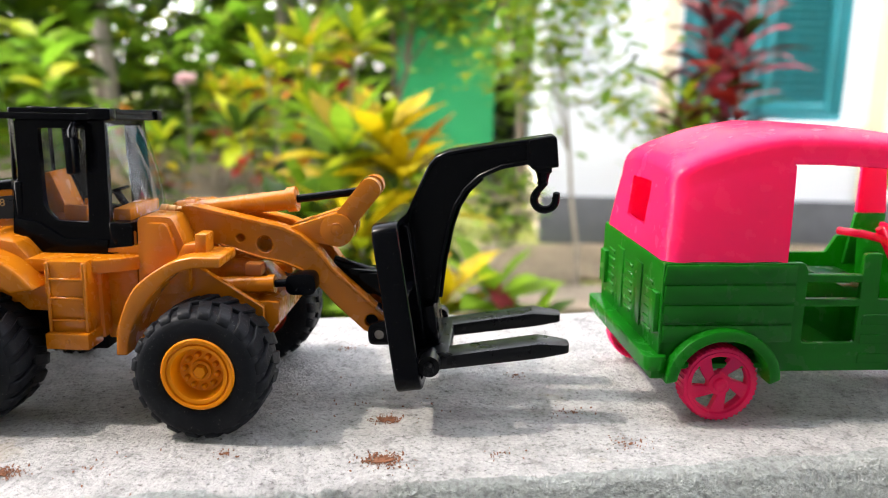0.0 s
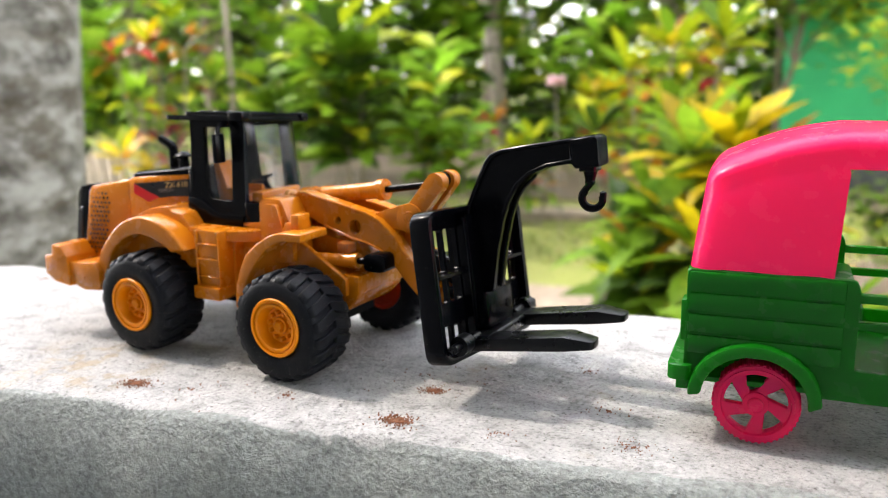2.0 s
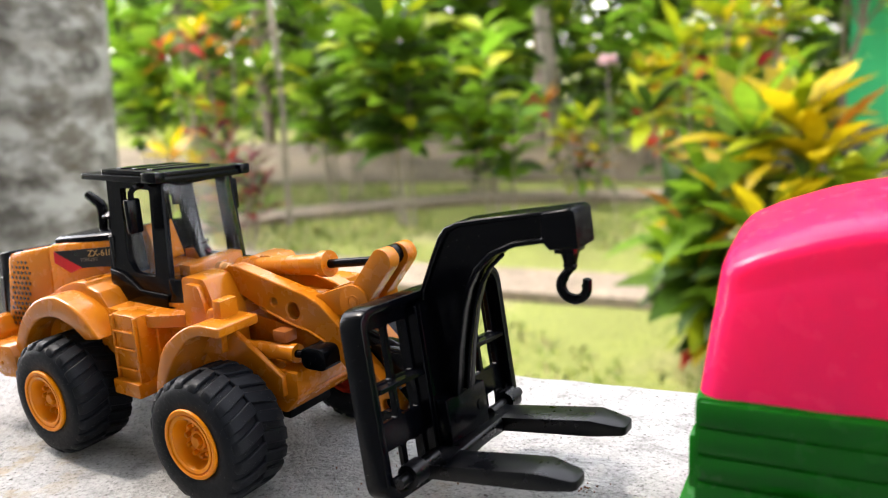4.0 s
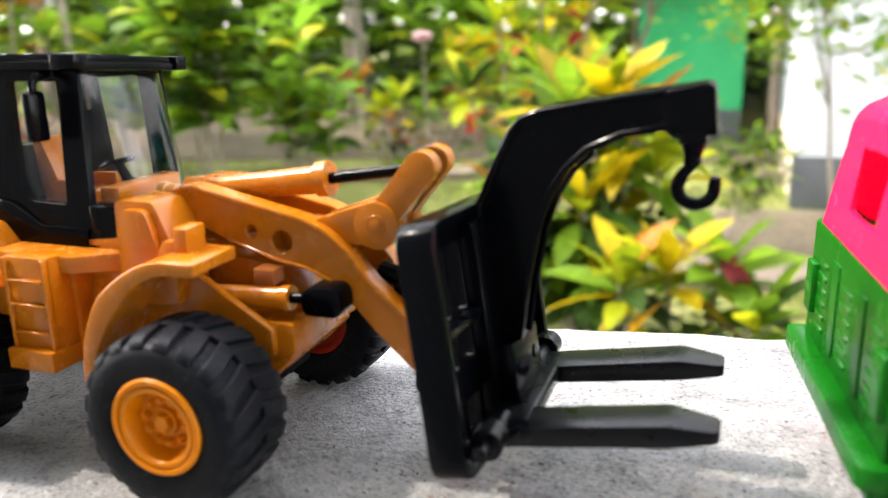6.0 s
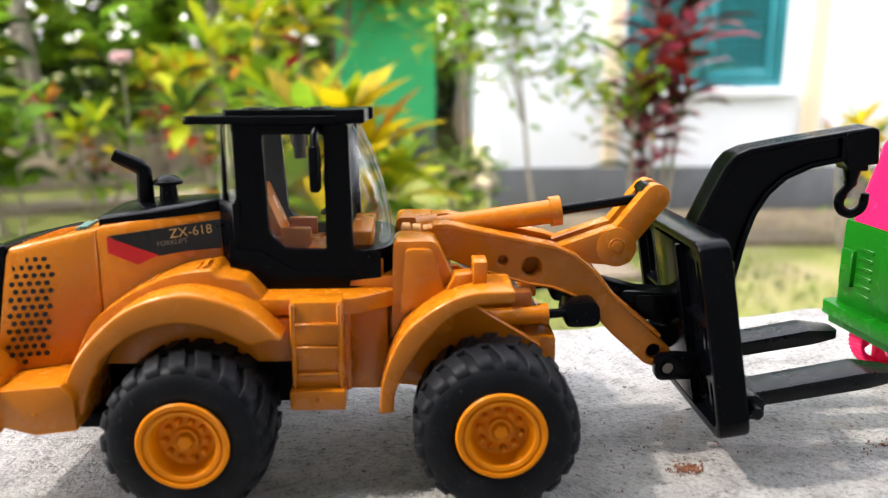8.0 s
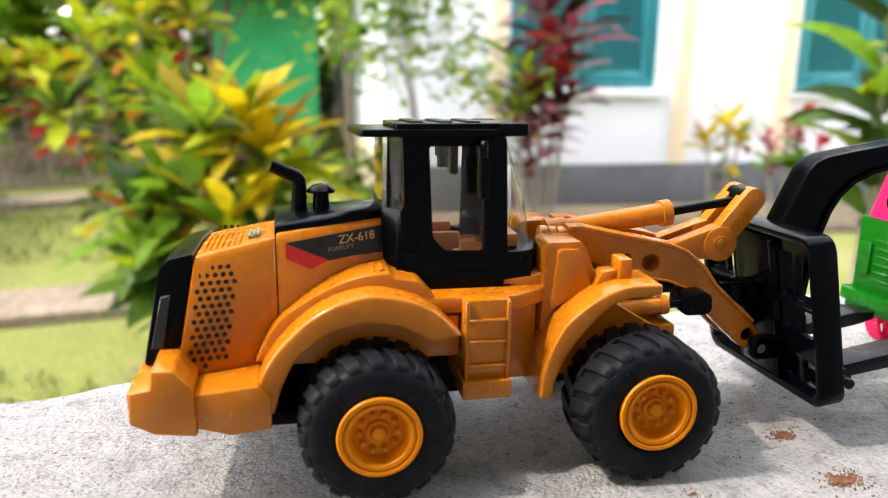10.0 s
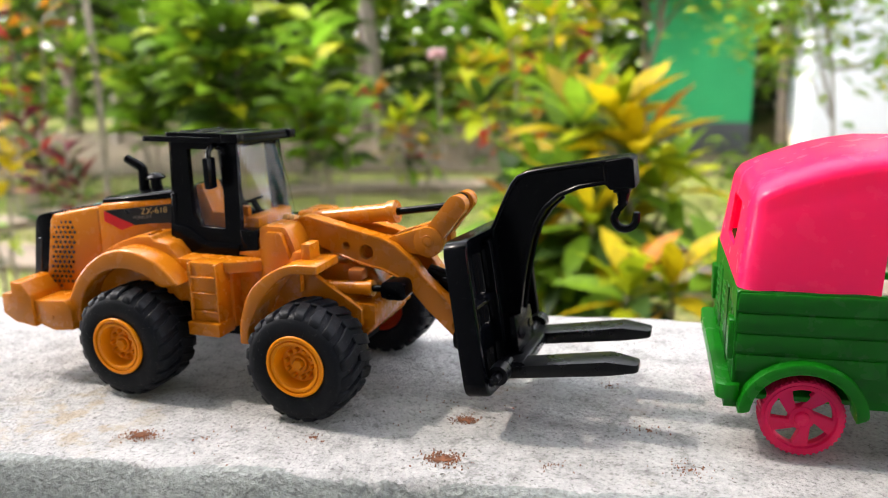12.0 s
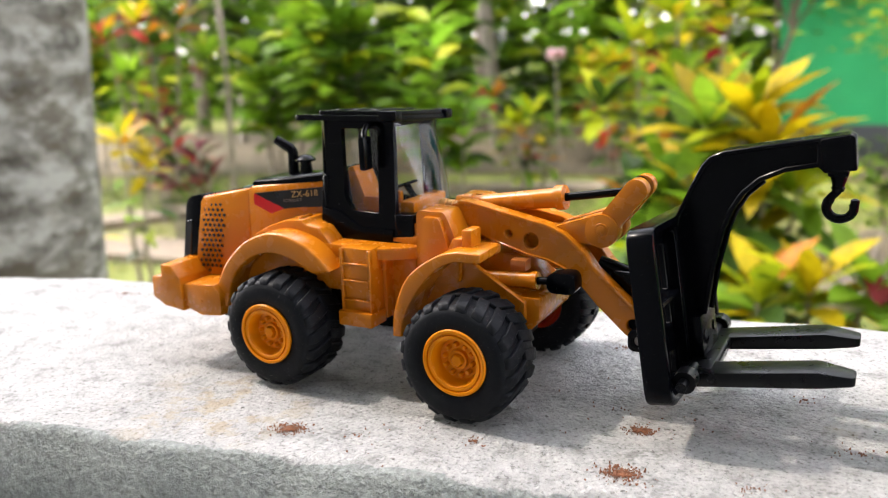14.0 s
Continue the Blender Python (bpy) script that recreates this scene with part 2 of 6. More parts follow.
GREEN_WALL = surface("green_wall_paint", (0.02, 0.44, 0.15), 0.6, vary=0.12, coarse=2, fine=40)
BARK = surface("brown_bark", (0.16, 0.125, 0.09), 0.9, vary=0.4, coarse=12, fine=90, bump=0.7, depth=0.01)
STEM = surface("grey_stem", (0.26, 0.22, 0.17), 0.85, vary=0.3, coarse=20, fine=90)
GRASS = ground_matter("lawn_soil", [(0.30, (0.17, 0.18, 0.042)), (0.52, (0.22, 0.245, 0.050)), (0.72, (0.35, 0.29, 0.155))], 0.9)
PATH_SLAB = ground_matter("pale_path", [(0.3, (0.20, 0.155, 0.11)), (0.7, (0.29, 0.23, 0.17))], 3, 40, 0.006)
SOIL = ground_matter("dry_soil", [(0.3, (0.11, 0.085, 0.05)), (0.7, (0.20, 0.155, 0.10))], 1.3, 30, 0.02)

# paint of the unseen shell that sets the fill from behind the camera
FILL_SHELL = surface("fill_shell_paint", (0.26, 0.26, 0.255), 0.8, vary=0.08, coarse=2, fine=60, depth=0.002)
LICHEN = bpy.data.materials.new("lichen_bark")
LICHEN.use_nodes = True
_n = LICHEN.node_tree
_b = _n.nodes["Principled BSDF"]
_spread = _n.nodes.new("ShaderNodeMapping")  # blotches lie across the trunk
_spread.inputs["Scale"].default_value = (1, 1, 1.7)
_n.links.new(_n.nodes.new("ShaderNodeTexCoord").outputs["Object"], _spread.inputs["Vector"])
_pale = ramp(_n, noise_of(_n, 15, 8, 0.72, _spread.outputs[0]), [(0.38, (0.075, 0.070, 0.060)), (0.47, (0.185, 0.176, 0.160)), (0.58, (0.345, 0.336, 0.315))])
_brown = ramp(_n, noise_of(_n, 6.0, 8, 0.68, _spread.outputs[0]), [(0.50, (0, 0, 0)), (0.57, (0.8, 0.8, 0.8))])
_moss = ramp(_n, noise_of(_n, 3.6, 8, 0.72, _spread.outputs[0]), [(0.54, (0, 0, 0)), (0.62, (0.9, 0.9, 0.9))])
_rings = _n.nodes.new("ShaderNodeTexWave")
_rings.bands_direction = "Z"
_rings.inputs["Scale"].default_value, _rings.inputs["Distortion"].default_value, _rings.inputs["Detail"].default_value = 3.2, 5.0, 3.0
_n.links.new(_n.nodes.new("ShaderNodeTexCoord").outputs["Object"], _rings.inputs["Vector"])
_bands = ramp(_n, _rings.outputs["Fac"], [(0.05, (0.72, 0.70, 0.67)), (0.30, (1, 1, 1))])
_base = mixed(_n, mixed(_n, _pale, (0.085, 0.07, 0.048), _brown), (0.075, 0.075, 0.045), _moss)
_n.links.new(mixed(_n, _base, _bands, 0.8, "MULTIPLY"), _b.inputs["Base Color"])
_b.inputs["Roughness"].default_value = 0.95
bumped(_n, _b, noise_of(_n, 55, 7, 0.7), 0.9, 0.006)

L_GREEN = leaf_matter("leaf_green", (0.15, 0.28, 0.016), (0.29, 0.46, 0.03), 0.5)
L_DARK = leaf_matter("leaf_dark_green", (0.030, 0.065, 0.009), (0.075, 0.16, 0.016), 0.35)
L_LIGHT = leaf_matter("leaf_light_green", (0.21, 0.42, 0.03), (0.38, 0.56, 0.06), 0.5)
L_YELLOW = leaf_matter("leaf_yellow", (0.50, 0.37, 0.006), (0.68, 0.52, 0.012), 0.42)
L_LIME = leaf_matter("leaf_lime", (0.34, 0.42, 0.012), (0.55, 0.55, 0.02), 0.45)
L_ORANGE = leaf_matter("leaf_orange", (0.46, 0.17, 0.010), (0.58, 0.32, 0.015), 0.35)
L_RED = leaf_matter("leaf_red", (0.32, 0.018, 0.02), (0.5, 0.05, 0.03), 0.3)
L_MAROON = leaf_matter("leaf_maroon", (0.09, 0.014, 0.022), (0.22, 0.03, 0.05), 0.25)
L_PINK = leaf_matter("leaf_pink", (0.55, 0.10, 0.16), (0.65, 0.25, 0.25), 0.35)
L_GRASS = leaf_matter("grass_blade", (0.19, 0.27, 0.035), (0.40, 0.42, 0.09), 0.35)

L_STRAW = leaf_matter("dry_grass_blade", (0.34, 0.29, 0.13), (0.48, 0.42, 0.22), 0.3)

# ---- shape helpers ----


def finish(bm, angle=38):
    bmesh.ops.recalc_face_normals(bm, faces=bm.faces)
    for e in bm.edges:
        e.smooth = len(e.link_faces) == 2 and e.calc_face_angle(9) < radians(angle)
    for f in bm.faces:
        f.smooth = True


def part(name, bm, material, parent=None, label="", angle=38, kind=""):
    finish(bm, angle)
    me = bpy.data.meshes.new(name)
    bm.to_mesh(me)
    bm.free()
    for m in material if isinstance(material, (list, tuple)) else (material,):
        me.materials.append(m)
    ob = new(name, me)
    ob.parent = parent
    return tagged(ob, label, kind=kind)


def thing(name, label, category, place=Matrix(), group=""):
    ob = new(name)
    ob.empty_display_size = 0.02
    ob.matrix_world = place
    return tagged(ob, label, category, group)


def soften(bm, size, segments=2, angle=35):
    if size:
        edges = [e for e in bm.edges if len(e.link_faces) == 2 and e.calc_face_angle(0) > radians(angle)]
        bmesh.ops.bevel(bm, geom=edges, offset=size, segments=segments, profile=0.5, affect="EDGES", clamp_overlap=True)
    return bm


def joined(*parts):
    bm = bmesh.new()
    me = bpy.data.meshes.new("scratch")
    for p in parts:
        p.to_mesh(me)
        p.free()
        bm.from_mesh(me)
    bpy.data.meshes.remove(me)
    return bm


def moved(bm, m):
    bmesh.ops.transform(bm, matrix=m, verts=bm.verts)
    return bm


def flipped(bm):
    """The same shape on the other side of the x-z plane."""
    other = bm.copy()
    bmesh.ops.scale(other, vec=(1, -1, 1), verts=other.verts)
    bmesh.ops.reverse_faces(other, faces=other.faces)
    return other


def plate(outline, d0, d1, holes=(), bevel=0.0, axis="y", segments=2):
    """A plate with openings: an outline in two axes, given depth along the third."""
    put = {"y": lambda a, b, d: (a, d, b), "x": lambda a, b, d: (d, a, b), "z": lambda a, b, d: (a, b, d)}[axis]
    bm = bmesh.new()
    edges = []
    for loop in (outline, *holes):
        vs = [bm.verts.new(put(a, b, d0)) for a, b in loop]
        edges += [bm.edges.new((vs[i - 1], vs[i])) for i in range(len(vs))]
    bmesh.ops.triangle_fill(bm, edges=edges, use_beauty=True)
    out = bmesh.ops.extrude_face_region(bm, geom=bm.faces[:])
    top = [v for v in out["geom"] if isinstance(v, bmesh.types.BMVert)]
    bmesh.ops.translate(bm, vec=Vector(put(0, 0, d1 - d0)), verts=top)
    bmesh.ops.recalc_face_normals(bm, faces=bm.faces)
    return soften(bm, bevel, segments)


def box(x0, x1, y0, y1, z0, z1, bevel=0.0, segments=2):
    return plate([(x0, z0), (x1, z0), (x1, z1), (x0, z1)], y0, y1, bevel=bevel, segments=segments)


def ring(cx, cy, r, n=20, a0=0.0, a1=360.0):
    full = abs(a1 - a0) > 359
    return [(cx + r * math.cos(radians(a0 + (a1 - a0) * i / (n if full else n - 1))), cy + r * math.sin(radians(a0 + (a1 - a0) * i / (n if full else n - 1)))) for i in range(n)]


def eased(points, r, n=4):
    """Corners of an outline rounded to about the radius r."""
    out = []
    for i, p in enumerate(points):
        p, a, b = Vector(p), Vector(points[i - 1]), Vector(points[(i + 1) % len(points)])
        ka, kb = min(r, (a - p).length * 0.45), min(r, (b - p).length * 0.45)
        s, e = p + (a - p).normalized() * ka, p + (b - p).normalized() * kb
        for k in range(n + 1):
            u = k / n
            out.append(tuple(s * (1 - u) ** 2 + p * 2 * u * (1 - u) + e * u * u))
    return out


def tube(points, radii, n=12, cap=True):
    """A round bar along a line of points."""
    bm = bmesh.new()
    pts = [Vector(p) for p in points]
    radii = radii if isinstance(radii, (list, tuple)) else [radii] * len(pts)
    up = Vector((0.13, 0.97, 0.21))
    rows = []
    for i, p in enumerate(pts):
        d = (pts[min(i + 1, len(pts) - 1)] - pts[max(i - 1, 0)]).normalized()
        s = d.cross(up)
        s = s.normalized() if s.length > 1e-4 else d.orthogonal().normalized()
        t = d.cross(s)
        rows.append([bm.verts.new(p + radii[i] * (math.cos(2 * math.pi * k / n) * s + math.sin(2 * math.pi * k / n) * t)) for k in range(n)])
    for a, b in zip(rows, rows[1:]):
        for k in range(n):
            bm.faces.new((a[k - 1], a[k], b[k], b[k - 1]))
    if cap:
        bm.faces.new(rows[0])
        bm.faces.new(rows[-1])
    return bm


def lathe(profile, n=40, axis="y"):
    """A turned shape: (along the axis, radius) rows."""
    bm = bmesh.new()
    rows = []
    for d, r in profile:
        row = []
        for k in range(n):
            c, s = math.cos(2 * math.pi * k / n), math.sin(2 * math.pi * k / n)
            row.append(bm.verts.new({"y": (r * c, d, r * s), "z": (r * c, r * s, d), "x": (d, r * c, r * s)}[axis]))
        rows.append(row)
    for a, b in zip(rows, rows[1:]):
        for k in range(n):
            bm.faces.new((a[k - 1], a[k], b[k], b[k - 1]))
    bm.faces.new(rows[0])
    bm.faces.new(rows[-1])
    return bm


def disc(x, y, z, r, axis="y", depth=0.0001, n=10):
    a, b, d = {"y": (x, z, y), "x": (y, z, x), "z": (x, y, z)}[axis]
    return plate(ring(a, b, r, n), d - depth / 2, d + depth / 2, axis=axis)


def lettering(text, size, place, material, parent, name="lettering", thick=0.00006):
    curve = bpy.data.curves.new("scratch", "FONT")
    curve.body, curve.size, curve.extrude = text, size, thick
    ob = bpy.data.objects.new("scratch", curve)
    scene.collection.objects.link(ob)
    me = bpy.data.meshes.new_from_object(ob.evaluated_get(bpy.context.evaluated_depsgraph_get()))
    bpy.data.objects.remove(ob)
    me.transform(place)
    me.materials.clear()
    me.materials.append(material)
    me.name = name
    out = new(name, me)
    out.parent = parent
    return out

# ---- the ledge ----
LEDGE_TURN = radians(10.8)
FLOOR = -0.8


def ledge():
    """A low garden wall with a rounded, uneven top edge."""
    nx = 260
    half, r = 0.0800, 0.0045
    prof = [(-half - 0.012, -0.80), (-half - 0.011, -0.40), (-half - 0.0105, -0.10), (-half - 0.010, -0.07), (-half - 0.009, -0.05), (-half - 0.008, -0.035), (-half - 0.0062, -0.02), (-half - 0.003, -0.009)]
    prof += [(-half + r - r * math.cos(a), -r + r * math.sin(a)) for a in (radians(v) for v in (25, 45, 62, 76, 90))]
    prof += [(-half + r + (2 * half - 2 * r) * k / 46, 0.0) for k in range(1, 46)]
    prof += [(half - r + r * math.sin(a), -r + r * math.cos(a)) for a in (radians(v) for v in (0, 22, 45, 68, 90))]
    prof += [(half, -0.03), (half + 0.002, -0.10), (half + 0.003, -0.80)]
    bm = bmesh.new()
    rows = []
    for i in range(nx + 1):
        # finer steps where the toys stand
        s = i / nx * 2 - 1
        u = 0.1 + 0.55 * s + 2.3 * s ** 7
        row = []
        for v, z in prof:
            edge = max(0, 1 - min(abs(v + half), abs(v - half)) / 0.02)
            wob = noise.noise((u * 14, v * 14, 3.1)) * 0.006 + noise.noise((u * 55, v * 55, 9.4)) * 0.0022
            dz = noise.noise((u * 30, v * 30, 0.0)) * 0.0006 * (0.4 + 2.4 * edge) if z > -0.05 else 0
            row.append(bm.verts.new((u, v + wob * edge * (1.8 if v > 0 else 1.0), z + dz - 0.0003 - 0.0012 * edge * abs(noise.noise((u * 40, v * 40, 5.5))))))
        rows.append(row)
    for a, b in zip(rows, rows[1:]):
        for k in range(1, len(prof)):
            bm.faces.new((a[k - 1], a[k], b[k], b[k - 1]))
    ob = part("ledge", bm, CONCRETE, None, "low garden wall with a weathered whitewashed concrete top and a grey side, partly darkened for its shade", 60, "structure")
    ob.matrix_world = Matrix.Translation((0.08, 0.0455, 0)) @ Matrix.Rotation(LEDGE_TURN, 4, "Z")
    return ob


ledge()


def crumbs(x, y, spread, count, seed, stretch=1.6):
    """A scatter of red-brown crumbs of earth lying on the wall."""
    rnd = random.Random(seed)
    bm = bmesh.new()
    for _ in range(count):
        g = abs(rnd.gauss(0, 1))
        a = rnd.uniform(0, 2 * math.pi)
        px, py = spread * g * 0.5 * stretch * math.cos(a), spread * g * 0.5 * math.sin(a)
        s = rnd.uniform(0.00009, 0.00034)
        m = Matrix.Translation((px, py, s * 0.35)) @ Euler((rnd.uniform(0, 3), rnd.uniform(0, 3), rnd.uniform(0, 3))).to_matrix().to_4x4()
        bmesh.ops.create_icosphere(bm, subdivisions=1, radius=s, matrix=m @ Matrix.Diagonal((1.5, 1, 0.7, 1)))
    ob = part("earth_crumbs", bm, CRUMB, None, "small scatter of red-brown earth crumbs on the concrete ledge", 80, "stuff")
    ob.matrix_world = Matrix.Translation((x, y, 0)) @ Matrix.Rotation(LEDGE_TURN, 4, "Z")
    return tagged(ob, category="dirt", group="earth crumbs on the ledge")


for n, (x, y, s, k) in enumerate([(0.027, -0.026, 0.0050, 420), (0.129, 0.0185, 0.0032, 330), (0.131, -0.009, 0.0052, 520), (0.085, -0.009, 0.0030, 45), (0.205, 0.008, 0.0070, 70), (0.165, -0.002, 0.0045, 30), (0.105, 0.085, 0.006, 40), (0.19, 0.03, 0.008, 40), (-0.15, 0.06, 0.006, 40), (0.172, 0.062, 0.005, 20), (0.05, -0.02, 0.02, 30), (0.12, 0.03, 0.03, 40)]):
    crumbs(x, y, s, k, 40 + n)

# ---- toy wheel loader ----
MID = 0.042
loader = thing("toy_wheel_loader", "orange and black plastic toy wheel loader on the concrete ledge", "toy loader", pose(0, MID, 0))
R = 0.0207


def open_lathe(profile, n=48, closed=True):
    """A turned ring with no end caps, about the y axis."""
    bm = bmesh.new()
    rows = [[bm.verts.new((r * math.cos(2 * math.pi * k / n), d, r * math.sin(2 * math.pi * k / n))) for k in range(n)] for d, r in profile]
    pairs = list(zip(rows, rows[1:])) + ([(rows[-1], rows[0])] if closed else [])
    for p, q in pairs:
        for k in range(n):
            bm.faces.new((p[k - 1], p[k], q[k], q[k - 1]))
    return bm


TW = 0.0200


def tread_lug(row):
    """One bar of the tread, from the shoulder to the middle of the tyre."""
    lug = bmesh.new()
    rows = []
    for d, r, slant in [(-0.0003, 0.0184, 0.0), (0.0002, 0.0194, 0.005), (0.0012, R - 0.0004, 0.02), (0.0040, R, 0.05), (0.0104, R, 0.15)]:
        d = TW - d if row else d
        half = 0.098 if r > 0.019 else 0.086
        rows.append([lug.verts.new((q * math.cos(slant + h), d, q * math.sin(slant + h))) for q, h in ((r, -half), (r, half), (0.0178, half * 1.08), (0.0178, -half * 1.08))])
    for p, q in zip(rows, rows[1:]):
        for i in range(4):
            lug.faces.new((p[i - 1], p[i], q[i], q[i - 1]))
    lug.faces.new(rows[0])
    lug.faces.new(rows[-1])
    bmesh.ops.recalc_face_normals(lug, faces=lug.faces)
    return soften(lug, 0.00030, 1, 50)


side = [(0.0006, 0.0102), (-0.0004, 0.0110), (-0.0009, 0.0124), (-0.0011, 0.0142), (-0.0010, 0.0164), (-0.0005, 0.0179), (0.0007, 0.0190), (0.0030, 0.0195)]
first = part("wheel", open_lathe(side + [(TW - d, r) for d, r in reversed(side)]), RUBBER, loader, "black rubber tyre with broad tread lugs", 50)
part("rim", open_lathe([(0.0190, 0.0104), (0.0010, 0.0107), (-0.0012, 0.0111), (-0.0017, 0.0108), (-0.0018, 0.0103), (-0.0016, 0.0097), (-0.0009, 0.0095), (-0.0009, 0.0092), (-0.0015, 0.0090), (-0.0014, 0.0080), (-0.0008, 0.0077), (-0.0002, 0.0075), (0.0020, 0.0070), (0.0027, 0.0067), (0.0029, 0.0062), (0.0029, 0.0035), (0.0026, 0.0032), (0.0016, 0.0031), (0.0015, 0.0029), (0.0015, 0.0024)], 48, False), RIM, first, "yellow-orange plastic rim")
part("hub_cap", joined(open_lathe([(0.0016, 0.0030), (0.0020, 0.0026), (0.0020, 0.0020)], 24, False), lathe([(0.0024, 0.0023), (0.0008, 0.0022), (0.0004, 0.0018), (0.0004, 0.0002)], 6)), RIM, first)
bolt = moved(lathe([(0.0032, 0.00090), (0.0016, 0.00086), (0.0012, 0.00062), (0.0011, 0.0002)], 12), Matrix.Translation((0.0050, 0, 0)))
bolt = part("bolt", bolt, RIM, first)
for a in range(36, 360, 36):
    more = new("bolt", bolt.data)
    more.parent, more.rotation_euler = first, (0, radians(a), 0)
for row in (0, 1):
    lug = part("tread_lug", tread_lug(row), RUBBER, first)
    lug.rotation_euler = (0, math.pi * row / 20, 0)
    for k in range(1, 20):
        more = new("tread_lug", lug.data)
        more.parent, more.rotation_euler = first, (0, math.pi * (2 * k + row) / 20, 0)
part("rim_back", open_lathe([(0.0192, 0.0104), (0.0198, 0.0100), (0.0198, 0.0088), (0.0180, 0.0084), (0.0178, 0.0005)], 30, False), RED_IN, first, "red-orange inside of the rim")
for n, (x, near, turn) in enumerate([(0, True, 0), (0.075, True, 9), (0, False, 5), (0.075, False, 14)]):
    m = Matrix.Translation((x, -0.044 if near else 0.044, R)) @ (Matrix() if near else Matrix.Rotation(math.pi, 4, "Z")) @ Matrix.Rotation(radians(turn), 4, "Y")
    if n == 0:
        first.matrix_local = m
    else:
        wheel = copy_thing(first, m)
        if near:  # the front rim is pressed a little off the tyre's centre
            for child in wheel.children:
                if child.name.split(".")[0] in ("rim", "hub_cap", "bolt"):
                    child.matrix_basis = Matrix.Translation(m.to_3x3().inverted() @ Vector((0.0007, 0, 0.0012))) @ child.matrix_basis

# rear body


def hull(stations, bevel=0.0):
    """A body lofted through closed loops of points."""
    bm = bmesh.new()
    rows = [[bm.verts.new(p) for p in loop] for loop in stations]
    for p, q in zip(rows, rows[1:]):
        for k in range(len(p)):
            bm.faces.new((p[k - 1], p[k], q[k], q[k - 1]))
    bm.faces.new(rows[0])
    bm.faces.new(rows[-1])
    bmesh.ops.recalc_face_normals(bm, faces=bm.faces)
    return soften(bm, bevel)


def hood_loop(x_low, x_top, w_low, w_edge, z_low, z_edge, sag=0.0014):
    w_top, z_top = w_edge - 0.0014, z_edge + 0.0020
    return [(x_low, -w_low, z_low), (x_top - 0.0004, -w_edge, z_edge), (x_top, -w_top, z_top), (x_top, 0, z_top - sag * 0.35), (x_top, w_top, z_top - sag), (x_top - 0.0004, w_edge, z_edge - sag), (x_low, w_low, z_low)]


def drawn(points, n=5):
    """A line of points made smooth."""
    out = []
    for i in range(len(points) - 1):
        p0, p1, p2, p3 = (Vector(points[max(0, min(len(points) - 1, j))]) for j in (i - 1, i, i + 1, i + 2))
        for k in range(n):
            t = k / n
            out.append(tuple(0.5 * (2 * p1 + (p2 - p0) * t + (2 * p0 - 5 * p1 + 4 * p2 - p3) * t * t + (3 * p1 - p0 - 3 * p2 + p3) * t ** 3)))
    return out + [tuple(points[-1])]


part("hood_front", hull([hood_loop(-0.0512, -0.0450, 0.0262, 0.0250, 0.0325, 0.0622, 0.0046), hood_loop(-0.0246, -0.0246, 0.0226, 0.0206, 0.0325, 0.0658, 0.0036)], 0.0006), ORANGE, loader)
part("hood", hull([hood_loop(-0.0244, -0.0244, 0.0222, 0.0203, 0.0325, 0.0664), hood_loop(0.0050, 0.0050, 0.0164, 0.0104, 0.0325, 0.0688)], 0.0005), ORANGE, loader)
cover = part("engine_cover", hull([[(x, -w, z), (x, -w, z + 0.0024), (x, -w * 0.86, z + 0.0032), (x, 0, z + 0.0032), (x, w * 0.86, z + 0.0020), (x, w, z + 0.0012), (x, w, z)] for x, w, z in ((-0.0250, 0.0172, 0.0674), (-0.0130, 0.0150, 0.0684), (0.0046, 0.0096, 0.0700))], 0.0005), BLACK, loader, "glossy black engine cover")
part("exhaust_pipe", soften(tube([(-0.0182, 0, 0.0705), (-0.0180, 0, 0.0780), (-0.0181, 0, 0.0795), (-0.0190, 0, 0.0806), (-0.0256, 0, 0.0838)], [0.0023, 0.0021, 0.0021, 0.0021, 0.0018], 16), 0.0002, 1), BLACK, cover)
part("air_intake", moved(lathe([(0.0705, 0.0026), (0.0755, 0.0022), (0.0760, 0.0040), (0.0768, 0.0040), (0.0781, 0.0023), (0.0785, 0.0004)], 20, "z"), Matrix.Translation((-0.0119, 0, 0))), BLACK, cover)
grille = part("grille", hull([[(x, y, z - (fall if z > 0.05 else 0.0)) for x, z in eased([(-0.0594, 0.0352), (-0.0540, 0.0612), (-0.0518, 0.0638), (-0.0451, 0.0652), (-0.0512, 0.0345)], 0.0010, 2)] for y, fall in ((-0.0245, 0.0), (-0.0235, 0.0), (0, 0.0016), (0.0235, 0.0045), (0.0245, 0.0046))], 0.0006), BLACK, loader, "black radiator grille")
for s in (-1, 1):
    part("tail_lamp", moved(soften(plate([(-0.0572, 0.0400), (-0.0540, 0.0540), (-0.0515, 0.0545), (-0.0540, 0.0400)], -0.0003, 0.0003), 0.0002, 1), Matrix.Translation((0, s * 0.02465, 0))), LAMP_GREY, grille)
for k in range(5):
    part("grille_bar", box(-0.0594 + 0.00094 * k, -0.0580 + 0.00094 * k, -0.017, 0.017, 0.038 + 0.0045 * k, 0.0392 + 0.0045 * k, 0.0002, 1), DULL, grille)


def flank(x, z):
    """How far out the hood's side stands at x and z."""
    if x < -0.0245:
        u, v = (x + 0.0480) / 0.0235, (z - 0.0325) / 0.0315
        return (0.0262 + (0.0226 - 0.0262) * u) * (1 - v) + (0.0250 + (0.0206 - 0.0250) * u) * v
    u, v = (x + 0.0244) / 0.0294, (z - 0.0325) / 0.0350
    return (0.0222 + (0.0164 - 0.0222) * u) * (1 - v) + (0.0203 + (0.0104 - 0.0203) * u) * v


